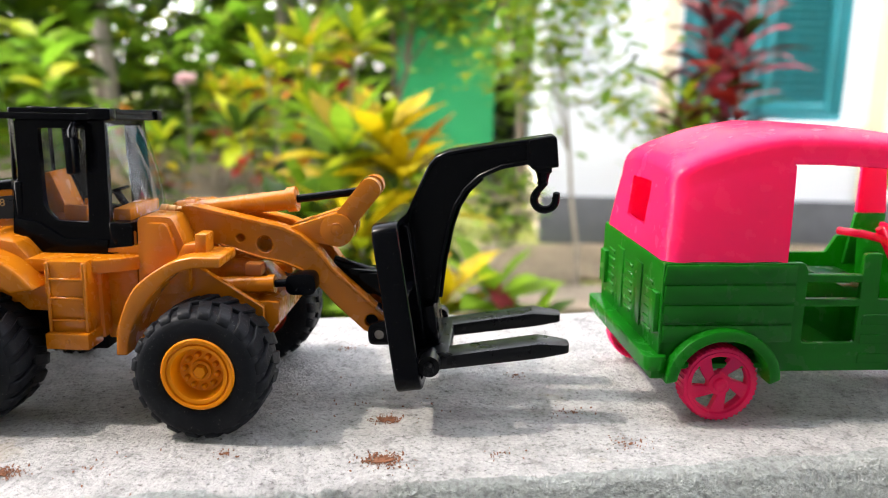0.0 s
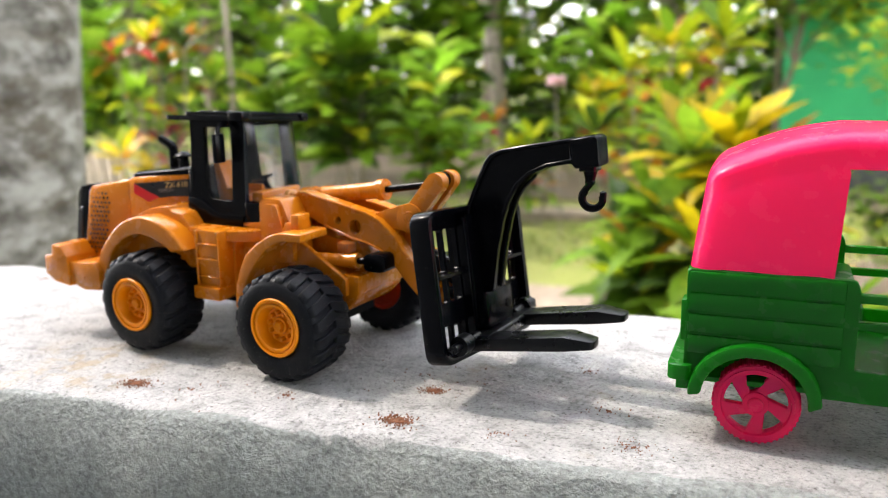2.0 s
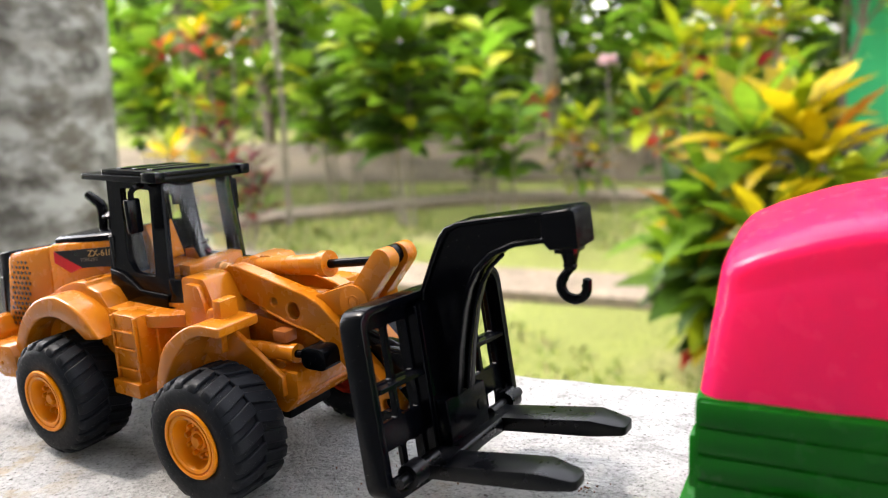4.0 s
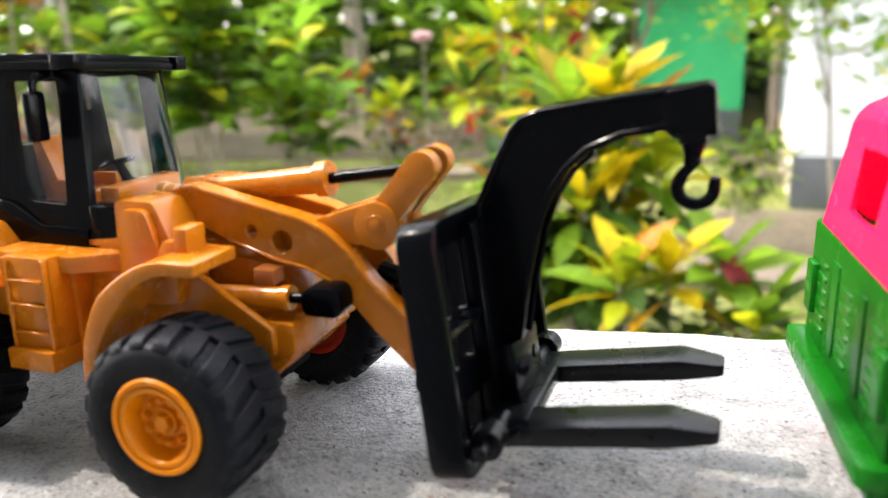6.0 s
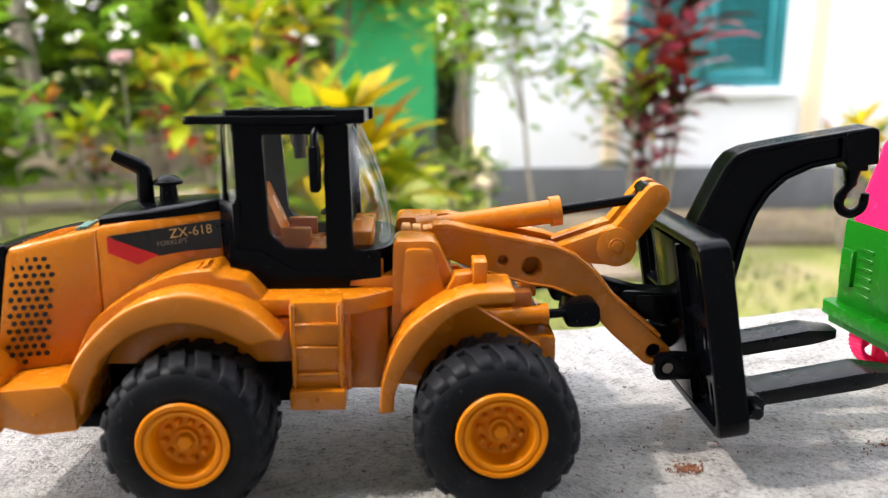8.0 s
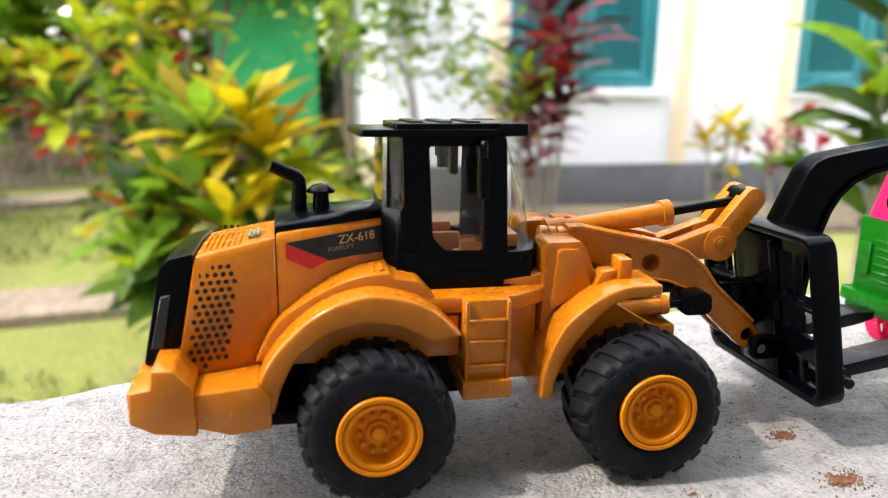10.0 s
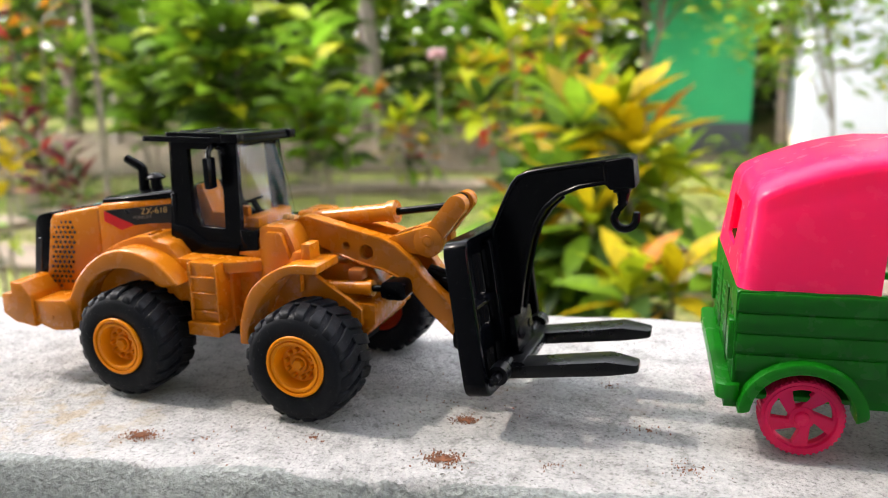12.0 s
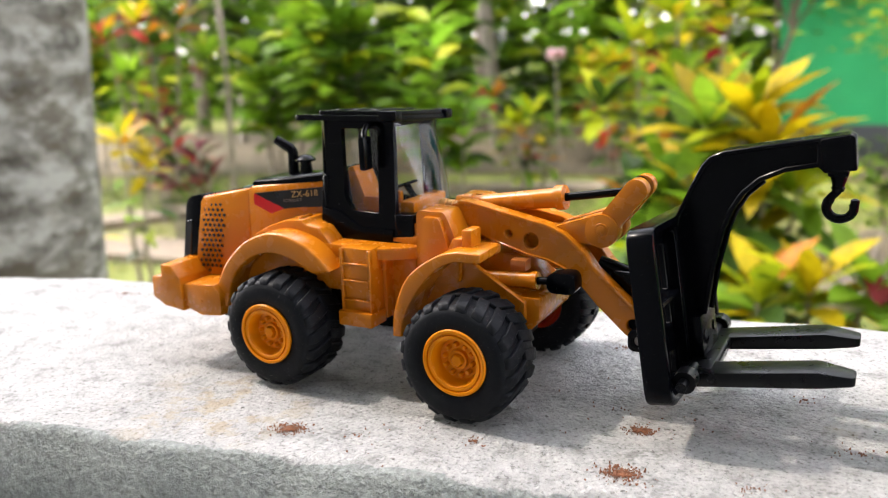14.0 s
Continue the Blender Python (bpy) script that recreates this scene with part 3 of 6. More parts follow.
def sticker(outline, s, lift, thick=0.00008):
    """A thin sheet laid on the hood's side."""
    bm = bmesh.new()
    outer, inner = ([bm.verts.new((x, s * (flank(x, z) + o), z)) for x, z in outline] for o in (lift, lift - thick - 0.0004))
    bm.faces.new(outer)
    bm.faces.new(inner)
    for k in range(len(outer)):
        bm.faces.new((outer[k - 1], outer[k], inner[k], inner[k - 1]))
    return bm


for s in (-1, 1):
    dots = []
    for i in range(14):
        for j in range(5):
            if (i == 0 and j != 2) or (i == 13 and j in (0, 4)):
                continue
            x, z = -0.0478 + 0.0020 * j + 0.0010 * (i % 2) + 0.00030 * i, 0.0348 + 0.00203 * i
            dots.append(disc(x, s * (flank(x, z) + 0.00012), z, 0.00066, depth=0.0003))
    part("grille_hole", joined(*dots), DECAL_BLACK, loader, "round ventilation perforations", kind="stuff")
    decal = part("decal", sticker([(-0.0221, 0.0660), (-0.0090, 0.0671), (0.0044, 0.0683), (0.0044, 0.0608), (-0.0040, 0.0607), (-0.0107, 0.0600)], s, 0.00025), DECAL_BLACK, loader, "black sticker panel")
    part("stripe", sticker([(-0.0222, 0.0658), (-0.0107, 0.0602), (-0.0156, 0.0582), (-0.0222, 0.0618)], s, 0.00032), DECAL_RED, decal, "red stripe")
    for text, size, x0, x1, z0 in (("ZX-618", 0.0034, -0.0080, 0.0034, 0.0643), ("FORKLIFT", 0.00175, -0.0110, -0.0012, 0.0624)):
        a, b = Vector((x0, s * flank(x0, z0), z0)), Vector((x1, s * flank(x1, z0), z0 + 0.0007))
        if s > 0:
            a, b = b, a
        along = (b - a).normalized()
        up = (Vector((0, s * (flank(x0, z0 + 0.003) - flank(x0, z0)), 0.003))).normalized()
        out = along.cross(up).normalized()
        up = out.cross(along)
        m = Matrix((along, up, out)).transposed().to_4x4()
        lettering(text, size, Matrix.Translation(a + out * 0.00045) @ m, GOLD if size > 0.003 else STEEL, decal)
part("grille_hole", joined(*[disc(-0.0430 + 0.0015 * i, -0.0195 + 0.0021 * j, 0.06464 + 0.000275 * i - (0.00016 * j if j < 10 else 0.0016 + 0.00031 * (j - 10)), 0.00030, "z", 0.0003, 8) for i in range(7) for j in range(19)]), ORANGE, loader, "raised dimples on the hood", kind="stuff")
part("hood_mark", joined(*[box(-0.0318 + 0.0011 * k, -0.0313 + 0.0011 * k, -0.0150, -0.0060 - 0.002 * (k % 2), 0.0664 + 0.0002 * k, 0.0672 + 0.0002 * k) for k in range(3)]), MARK, loader, "worn printed mark")

arch_out = [(-0.0328, 0.0246), (-0.0285, 0.0367), (-0.0214, 0.0458), (-0.0126, 0.0523), (-0.0020, 0.0554), (0.0078, 0.0541), (0.0158, 0.0504), (0.0232, 0.0434)]
arch_in = [(0.0152, 0.0420), (0.0074, 0.0462), (-0.0019, 0.0479), (-0.0115, 0.0458), (-0.0194, 0.0401), (-0.0236, 0.0328), (-0.0262, 0.0244)]
high_out = [(-0.0310, 0.0355), (-0.0258, 0.0452), (-0.0182, 0.0513), (-0.0105, 0.0554), (-0.0029, 0.0580), (0.0050, 0.0588), (0.0062, 0.0572), (0.0129, 0.0562), (0.0178, 0.0505), (0.0205, 0.0455), (0.0150, 0.0440), (0.0020, 0.0490), (-0.0143, 0.0450), (-0.0230, 0.0360)]
for s in (0, 1):
    low = plate(drawn(arch_out) + drawn(arch_in), -0.0362, -0.0220, bevel=0.0010, segments=3)
    high = plate(drawn(high_out[:6], 3) + high_out[6:], -0.0268, -0.0100, bevel=0.0009)
    ribs = [moved(box(-0.0006, 0.0006, -0.0245, -0.0175, -0.0008, 0.0000, 0.0001, 1), Matrix.Translation((-0.0105 + 0.0022 * k, 0, 0.0557 + 0.0006 * k)) @ Matrix.Rotation(radians(-18), 4, "Y")) for k in range(7)]
    fob = part("rear_fender", flipped(low) if s else low, ORANGE, loader)
    part("fender_cheek", flipped(high) if s else high, ORANGE, fob)
    for bm in ribs:
        part("fender_rib", flipped(bm) if s else bm, ORANGE, fob)
weight = [(-0.0611, 0.0262), (-0.0607, 0.0343), (-0.0556, 0.0352), (-0.0552, 0.0398), (-0.0500, 0.0397), (-0.0457, 0.0348), (-0.0451, 0.0218), (-0.0552, 0.0230)]
ballast = part("counterweight", plate([(-0.0600, 0.0262), (-0.0596, 0.0335), (-0.0560, 0.0420), (-0.0440, 0.0420), (-0.0440, 0.0225)], -0.0181, 0.0181, bevel=0.0006), ORANGE, loader, "orange rear counterweight and bumper")
for s in (-1, 1):
    for name, bm in (("bumper_block", plate(weight, -0.0400, -0.0180, bevel=0.0006)), ("bumper_wing", plate([(-0.0456, 0.0234), (-0.0456, 0.0325), (-0.0299, 0.0338), (-0.0269, 0.0300), (-0.0269, 0.0219), (-0.0370, 0.0208)], -0.0388, -0.0150, bevel=0.0006)), ("bumper_nub", box(-0.0624, -0.0600, -0.0340, -0.0220, 0.0272, 0.0318, 0.0005))):
        part(name, bm if s < 0 else flipped(bm), ORANGE, ballast)
part("rear_chassis", joined(box(-0.0400, 0.0330, -0.0120, 0.0120, 0.0165, 0.0400, 0.001), box(-0.0395, -0.0180, -0.0300, 0.0300, 0.0185, 0.0225, 0.0005), tube([(0, -0.030, R), (0, 0.030, R)], 0.004, 12)), DULL, loader, "black chassis and axle")
part("wheel_well", box(-0.0245, 0.0240, -0.0265, 0.0265, 0.0340, 0.0460, 0.001), ORANGE, loader)

for s in (-1, 1):
    for x, y, z in ((-0.0365, 0.0390, 0.0265), (0.0310, 0.0337, 0.0264)):
        part("mould_dot", moved(lathe([(-0.0003, 0.0007), (0.0001, 0.0007), (0.0003, 0.0003)], 10), Matrix.Translation((x, s * y, z)) @ Matrix.Diagonal((1, s, 1, 1))), ORANGE, loader)

# middle: skirt, step, cab
skirt = [(0.0150, 0.0480), (0.0150, 0.0515), (0.0500, 0.0545), (0.0535, 0.0560), (0.0535, 0.0495), (0.0380, 0.0465), (0.0250, 0.0462)]
deck = [(0.0150, -0.0270), (0.0400, -0.0270), (0.0535, -0.0180), (0.0535, 0.0180), (0.0400, 0.0270), (0.0150, 0.0270)]
part("cab_deck", joined(plate(deck, 0.0468, 0.0512, bevel=0.0006, axis="z"), plate(skirt, -0.0180, 0.0180, bevel=0.0007), plate([(0.0240, 0.0250), (0.0240, 0.0500), (0.0385, 0.0500), (0.0385, 0.0250)], -0.024, 0.024, bevel=0.0005)), ORANGE, loader)
for s in (0, 1):
    pieces = [("ladder", box(0.0245, 0.0372, -0.0310, -0.0235, 0.0280, 0.0515, 0.0004)), ("foot_step", box(0.0238, 0.0376, -0.0335, -0.0235, 0.0238, 0.0290, 0.0005))]
    pieces += [("rung", box(0.0257, 0.0360, -0.0322, -0.0300, z, z + 0.0008, 0.0002, 1)) for z in (0.0325, 0.0395, 0.0455)]
    pieces += [("side_rail", box(x, x + 0.0012, -0.0320, -0.0300, 0.0285, 0.0512, 0.0003, 1)) for x in (0.0245, 0.0360)]
    first_piece = None
    for name, bm in pieces:
        ob = part(name, flipped(bm) if s else bm, ORANGE, first_piece or loader)
        first_piece = first_piece or ob

cab = part("cab", joined(
    *[bm for s in (-1, 1) for bm in (
        moved(plate(eased([(0.0085, 0.0735), (0.0074, 0.0570), (0.0105, 0.0500), (0.0380, 0.0505), (0.0465, 0.0520), (0.0465, 0.0600), (0.0440, 0.0606), (0.0395, 0.0606), (0.0388, 0.0930), (0.0096, 0.0930), (0.0100, 0.0740)], 0.0008, 2), -0.0012, 0.0012,
              holes=[eased([(0.0170, 0.0905), (0.0325, 0.0905), (0.0325, 0.0610), (0.0215, 0.0614), (0.0180, 0.0656)], 0.0008, 2)], bevel=0.0004, segments=1), Matrix.Translation((0, s * 0.0152, 0)) @ Matrix.Rotation(radians(s * 4.0), 4, "X") @ Matrix.Translation((0, s * 0.0052, 0))),
        moved(plate([(0.0088, 0.0622), (0.0106, 0.0508), (0.0382, 0.0510), (0.0390, 0.0558), (0.0245, 0.0560), (0.0160, 0.0612)], -0.0008, 0.0012, bevel=0.0004, segments=2), Matrix.Translation((0, s * 0.0178, 0))),
    )],
    plate(eased([(0.0380, -0.0180), (0.0450, -0.0176), (0.0485, -0.0140), (0.0505, -0.0065), (0.0505, 0.0065), (0.0485, 0.0140), (0.0450, 0.0176), (0.0380, 0.0180)], 0.003), 0.0510, 0.0612, bevel=0.0008, axis="z"),
    plate([(0.0110, -0.0174), (0.0090, -0.0172), (0.0042, -0.0110), (0.0042, 0.0110), (0.0090, 0.0172), (0.0110, 0.0174)], 0.0505, 0.0738, bevel=0.0005, axis="z"),
    *[tube([(0.0062, s * 0.0122, 0.0735), (0.0066, s * 0.0112, 0.0935)], 0.0007, 8) for s in (-1, 1)],
    box(0.0090, 0.0385, -0.0135, 0.0135, 0.0912, 0.0935),
), BLACK, loader, "black cab frame")
roof_in = eased([(-0.0020, -0.0176), (0.0375, -0.0192), (0.0425, -0.0170), (0.0425, 0.0180), (0.0375, 0.0205), (-0.0028, 0.0190)], 0.002)
roof_in2 = eased([(0.0075, -0.0160), (0.0400, -0.0170), (0.0425, -0.0150), (0.0425, 0.0150), (0.0400, 0.0170), (0.0075, 0.0160)], 0.002)
roof_shape = joined(
    plate(roof_in, 0.0937, 0.0957, bevel=0.0005, axis="z"), plate(roof_in2, 0.0955, 0.0972, bevel=0.0005, axis="z"),
    *[box(0.036, 0.0434, s * 0.0182 - 0.0022, s * 0.0182 + 0.0022, 0.0938, 0.0974, 0.0006) for s in (-1, 1)],
    *[box(0.012 + 0.008 * k, 0.016 + 0.008 * k, -0.012, 0.012, 0.0970, 0.0977, 0.0003, 1) for k in range(3)],
)
part("roof", moved(roof_shape, Matrix.Translation((0, -0.019, 0.0945)) @ Matrix.Rotation(radians(-3.5), 4, "X") @ Matrix.Translation((0, 0.019, -0.0945))), BLACK, cab, "glossy black overhanging cab roof")
def curved_pane():
    bm = bmesh.new()
    rows = []
    for z, fwd in ((0.0610, 0.0492), (0.0680, 0.0484), (0.0760, 0.0468), (0.0840, 0.0442), (0.0910, 0.0410), (0.0935, 0.0396)):
        half = 0.0164 - (z - 0.061) * 0.07
        row = []
        for k in range(17):
            a = (k / 8 - 1)
            row.append(bm.verts.new((0.0388 + (fwd - 0.0388) * (1 - abs(a) ** 3.2), half * a, z)))
        rows.append(row)
    for p, q in zip(rows, rows[1:]):
        for k in range(1, 17):
            bm.faces.new((p[k - 1], p[k], q[k], q[k - 1]))
    bmesh.ops.solidify(bm, geom=bm.faces[:], thickness=0.0004)
    return bm
pane = part("windscreen", curved_pane(), GLASS, cab, "clear curved plastic windscreen", 60)
side_pane = [(0.0166, 0.0908), (0.0328, 0.0908), (0.0328, 0.0607), (0.0213, 0.0610), (0.0176, 0.0654)]
for s in (-1, 1):
    part("window_pane", moved(plate(side_pane, -0.0002, 0.0002), Matrix.Translation((0, s * 0.0150, 0)) @ Matrix.Rotation(radians(s * 4.0), 4, "X") @ Matrix.Translation((0, s * 0.0052, 0))), GLASS, cab, "clear plastic side window")
part("window_pane", joined(*[hull([[(x0, y0, z) for x0, y0 in ((a, b), (c, d), (c + 0.0003, d), (a + 0.0003, b))] for z in (0.0738, 0.0936)]) for a, b, c, d in ((0.0092, -0.0150, 0.0045, -0.0100), (0.0045, -0.0100, 0.0045, 0.0100), (0.0045, 0.0100, 0.0092, 0.0150))]), GLASS, cab, "clear plastic rear window")
part("seat", joined(plate(eased([(0.0150, 0.0555), (0.0140, 0.0610), (0.0165, 0.0620), (0.0260, 0.0615), (0.0260, 0.0555)], 0.0008, 2), -0.0060, 0.0060, bevel=0.0005), plate(eased([(0.0135, 0.0610), (0.0122, 0.0750), (0.0146, 0.0758), (0.0200, 0.0625)], 0.0008, 2), -0.0058, 0.0058, bevel=0.0006), box(0.0195, 0.0275, -0.0082, -0.0060, 0.0600, 0.0650, 0.0005), box(0.0195, 0.0275, 0.0060, 0.0082, 0.0600, 0.0650, 0.0005)), ORANGE, cab, "orange driver seat")
part("cab_floor", joined(box(0.0100, 0.0470, -0.0165, 0.0165, 0.0540, 0.0585, 0.0004), box(0.0380, 0.0440, -0.012, 0.012, 0.0580, 0.0650, 0.0008)), ORANGE, cab)
part("steering_wheel", joined(tube([(0.0385, 0, 0.0620), (0.0340, 0, 0.0688)], 0.0013, 10), moved(tube([(0.0042 * math.cos(radians(a)), 0.0042 * math.sin(radians(a)), 0) for a in range(0, 361, 20)], 0.0006, 8, False), Matrix.Translation((0.0338, 0, 0.0690)) @ Matrix.Rotation(radians(-18), 4, "Y")), moved(box(-0.0042, 0.0042, -0.0006, 0.0006, -0.0004, 0.0004), Matrix.Translation((0.0338, 0, 0.0690)) @ Matrix.Rotation(radians(-18), 4, "Y"))), BLACK, cab)
part("ceiling_lamp", joined(tube([(0.0240, 0.002, 0.0915), (0.0240, 0.002, 0.0860)], 0.0024, 12), tube([(0.0240, 0.002, 0.0862), (0.0240, 0.002, 0.0825)], 0.0017, 12)), LAMP_GREY, cab)
for s in (-1, 1):
    part("mirror", joined(box(0.0296, 0.0322, s * 0.0212 - 0.0026, s * 0.0212 + 0.0026, 0.0772, 0.0888, 0.0008), tube([(0.0315, s * 0.0165, 0.0928), (0.0312, s * 0.0200, 0.0920), (0.0310, s * 0.0212, 0.0906), (0.0309, s * 0.0212, 0.0880)], 0.0010, 8)), BLACK, cab, "black side mirror")

# front body
for s in (0, 1):
    tower = plate(eased([(0.0490, 0.0380), (0.0498, 0.0628), (0.0508, 0.0641), (0.0602, 0.0641), (0.0616, 0.0622), (0.0655, 0.0530), (0.0655, 0.0400)], 0.0008, 2), -0.0206, -0.0085, bevel=0.0006)
    panel = plate(eased([(0.0514, 0.0450), (0.0529, 0.0616), (0.0537, 0.0624), (0.0590, 0.0624), (0.0600, 0.0614), (0.0632, 0.0510)], 0.0008, 2), -0.0226, -0.0200, bevel=0.0005)
    tob = part("front_tower", flipped(tower) if s else tower, ORANGE, loader)
    part("tower_panel", flipped(panel) if s else panel, ORANGE, tob)
    f_out = [(0.0459, 0.0224), (0.0470, 0.0320), (0.0515, 0.0425), (0.0575, 0.0484), (0.0650, 0.0528), (0.0712, 0.0544), (0.0798, 0.0544)]
    f_in = [(0.0798, 0.0513), (0.0706, 0.0509), (0.0644, 0.0482), (0.0577, 0.0415), (0.0531, 0.0347), (0.0501, 0.0277), (0.0496, 0.0226)]
    fender = plate(drawn(f_out[:6]) + f_out[6:] + f_in[:1] + drawn(f_in[1:]), -0.0334, -0.0170, bevel=0.0008, segments=3)
    fob = part("front_fender", flipped(fender) if s else fender, ORANGE, loader)
    for bm in (box(0.0698, 0.0735, -0.0262, -0.0190, 0.0535, 0.0600, 0.0005), plate([(0.0630, 0.0515), (0.0655, 0.0562), (0.0698, 0.0566), (0.0698, 0.0520)], -0.0245, -0.0190, bevel=0.0005)):
        part("lamp_block", flipped(bm) if s else bm, ORANGE, fob)
    web = plate([(0.0490, 0.0290), (0.0560, 0.0420), (0.0640, 0.0478), (0.0682, 0.0476), (0.0885, 0.0350), (0.0885, 0.0285), (0.0600, 0.0250)], -0.0182, -0.0160, bevel=0.0004, segments=1)
    part("fender_web", flipped(web) if s else web, ORANGE, loader)
part("front_chassis", joined(
    plate([(0.0430, 0.0235), (0.0430, 0.0480), (0.0560, 0.0500), (0.0640, 0.0362), (0.0915, 0.0362), (0.0915, 0.0270), (0.0860, 0.0215), (0.0600, 0.0215)], -0.0155, 0.0155, bevel=0.0007),
    plate([(0.0550, 0.0340), (0.0550, 0.0505), (0.0830, 0.0470), (0.0900, 0.0400), (0.0910, 0.0340)], -0.0062, 0.0062, bevel=0.0005),
    plate([(0.0850, 0.0366), (0.0930, 0.0362), (0.0930, 0.0290), (0.0870, 0.0262)], -0.0166, 0.0166, bevel=0.0005),
    box(0.0372, 0.0480, -0.0190, 0.0190, 0.0232, 0.0490, 0.0006),
), ORANGE, loader, "orange front frame")
part("front_axle", joined(tube([(0.075, -0.030, R), (0.075, 0.030, R)], 0.004, 12), box(0.068, 0.082, -0.010, 0.010, 0.0160, 0.0225, 0.001)), DULL, loader)
part("pivot_pin", joined(tube([(0.0595, -0.0095, 0.0622), (0.0595, 0.0095, 0.0622)], 0.0028, 14), box(0.0560, 0.0660, -0.0055, 0.0055, 0.0585, 0.0640, 0.0006)), ORANGE, loader)
for k in range(3):
    part("brass_link", moved(lathe([(-0.0015, 0.0014), (-0.0010, 0.0024), (0.0010, 0.0024), (0.0015, 0.0014)], 18, "x"), Matrix.Translation((0.0530 + 0.0028 * k, -0.0060, 0.0634 - 0.0003 * k))), BRASS, loader, "brass-coloured link")
for k in range(5):
    part("brass_link", moved(lathe([(-0.0009, 0.0006), (-0.0005, 0.0012), (0.0005, 0.0012), (0.0009, 0.0006)], 12, "z"), Matrix.Translation((0.0528 + 0.0006 * k, -0.0085 - 0.0003 * k, 0.0602 - 0.0017 * k))), BRASS, loader, "brass-coloured chain bead")
part("clear_block", box(0.0812, 0.0868, -0.0135, -0.0080, 0.0440, 0.0480, 0.0006), CLEAR_ORANGE, loader, "translucent orange plastic block")
for s in (-1, 1):
    part("screw", joined(tube([(0.0640, s * 0.0178, 0.0432), (0.0640, s * 0.0188, 0.0432)], 0.0014, 14)), ORANGE, loader)

arm_out = [(0.0570, 0.0622), (0.0592, 0.0646), (0.0640, 0.0650), (0.0800, 0.0618), (0.0930, 0.0590), (0.0985, 0.0568), (0.1045, 0.0520), (0.1090, 0.0460), (0.1150, 0.0405), (0.1232, 0.0330), (0.1270, 0.0292), (0.1268, 0.0252), (0.1237, 0.0236), (0.1196, 0.0252), (0.1100, 0.0340), (0.1035, 0.0412), (0.0990, 0.0452), (0.0930, 0.0476), (0.0860, 0.0488), (0.0720, 0.0530), (0.0620, 0.0572)]
for s in (0, 1):
    arm = plate(arm_out, -0.0118, -0.0072, holes=[ring(0.0870, 0.0538, 0.0026, 22), ring(0.0790, 0.0557, 0.0013, 14), ring(0.1222, 0.0287, 0.0021, 18)], bevel=0.00045, segments=1)
    lip = plate([(0.0600, 0.0660), (0.0640, 0.0662), (0.0800, 0.0628), (0.0930, 0.0600), (0.0990, 0.0575), (0.1055, 0.0520), (0.1098, 0.0462), (0.1240, 0.0336), (0.1232, 0.0328), (0.1088, 0.0454), (0.1043, 0.0512), (0.0983, 0.0563), (0.0928, 0.0586), (0.0800, 0.0614), (0.0640, 0.0646), (0.0600, 0.0644)], -0.0124, -0.0070, bevel=0.0003, segments=1)
    low_lip = plate([(0.0725, 0.0537), (0.0862, 0.0496), (0.0932, 0.0484), (0.0994, 0.0459), (0.1040, 0.0418), (0.1034, 0.0412), (0.0989, 0.0452), (0.0930, 0.0476), (0.0860, 0.0488), (0.0722, 0.0529)], -0.0122, -0.0070, bevel=0.0003, segments=1)
    bar = Vector((0.0092, 0.0122)).normalized()
    off = Vector((-bar.y, bar.x))
    capsule = [tuple(Vector((0.1212, 0.0722)) + 0.0036 * (bar * math.cos(radians(t)) + off * math.sin(radians(t)))) for t in range(-90, 91, 15)] + [tuple(Vector((0.1106, 0.0588)) + 0.0036 * off), tuple(Vector((0.1106, 0.0588)) - 0.0036 * off)]
    link = joined(plate(capsule, -0.0092, -0.0046, bevel=0.0006), plate(ring(0.1106, 0.0586, 0.0055, 28), -0.0100, -0.0044, bevel=0.0006), plate([(0.0940, 0.0588), (0.1085, 0.0638), (0.1105, 0.0533), (0.0985, 0.0545)], -0.0097, -0.0046, bevel=0.0004))
    pin = joined(plate(ring(0.1106, 0.0588, 0.0024, 24), -0.0103, -0.0060, holes=[ring(0.1106, 0.0588, 0.0019, 24)], bevel=0.0001, segments=1), plate(ring(0.1106, 0.0588, 0.0015, 20), -0.0105, -0.0060, bevel=0.0003))
    bm = moved(joined(arm, lip, low_lip, link, pin), Matrix.Translation((0, 0.0025, 0)))
    part("lift_arm", flipped(bm) if s else bm, ORANGE, loader, "orange lift arm with round holes and tilt link")
    lift = tube([(0.0640, -0.0190, 0.0400), (0.0905, -0.0190, 0.0416)], 0.0026, 16)
    lift = joined(lift, tube([(0.0890, -0.0190, 0.0415), (0.0912, -0.0190, 0.0416)], 0.0030, 16))
    lift = moved(lift, Matrix.Translation((0, 0.0060, 0)))
    part("lift_cylinder", flipped(lift) if s else lift, ORANGE, loader)
    rod = joined(tube([(0.0900, -0.0190, 0.0416), (0.0975, -0.0190, 0.0422)], 0.0013, 12), plate(eased([(0.0952, 0.0386), (0.0952, 0.0452), (0.1046, 0.0458), (0.1052, 0.0388)], 0.0027, 6), -0.0215, -0.0125, bevel=0.0007))
    rod = moved(rod, Matrix.Translation((0, 0.0055, 0)))
    part("lift_rod", flipped(rod) if s else rod, BLACK, loader, "black rod end")
part("link_roller", joined(tube([(0.1203, -0.0040, 0.0725), (0.1203, 0.0040, 0.0725)], 0.0030, 18), tube([(0.1203, -0.0055, 0.0725), (0.1203, 0.0055, 0.0725)], 0.0014, 12)), BLACK, loader)
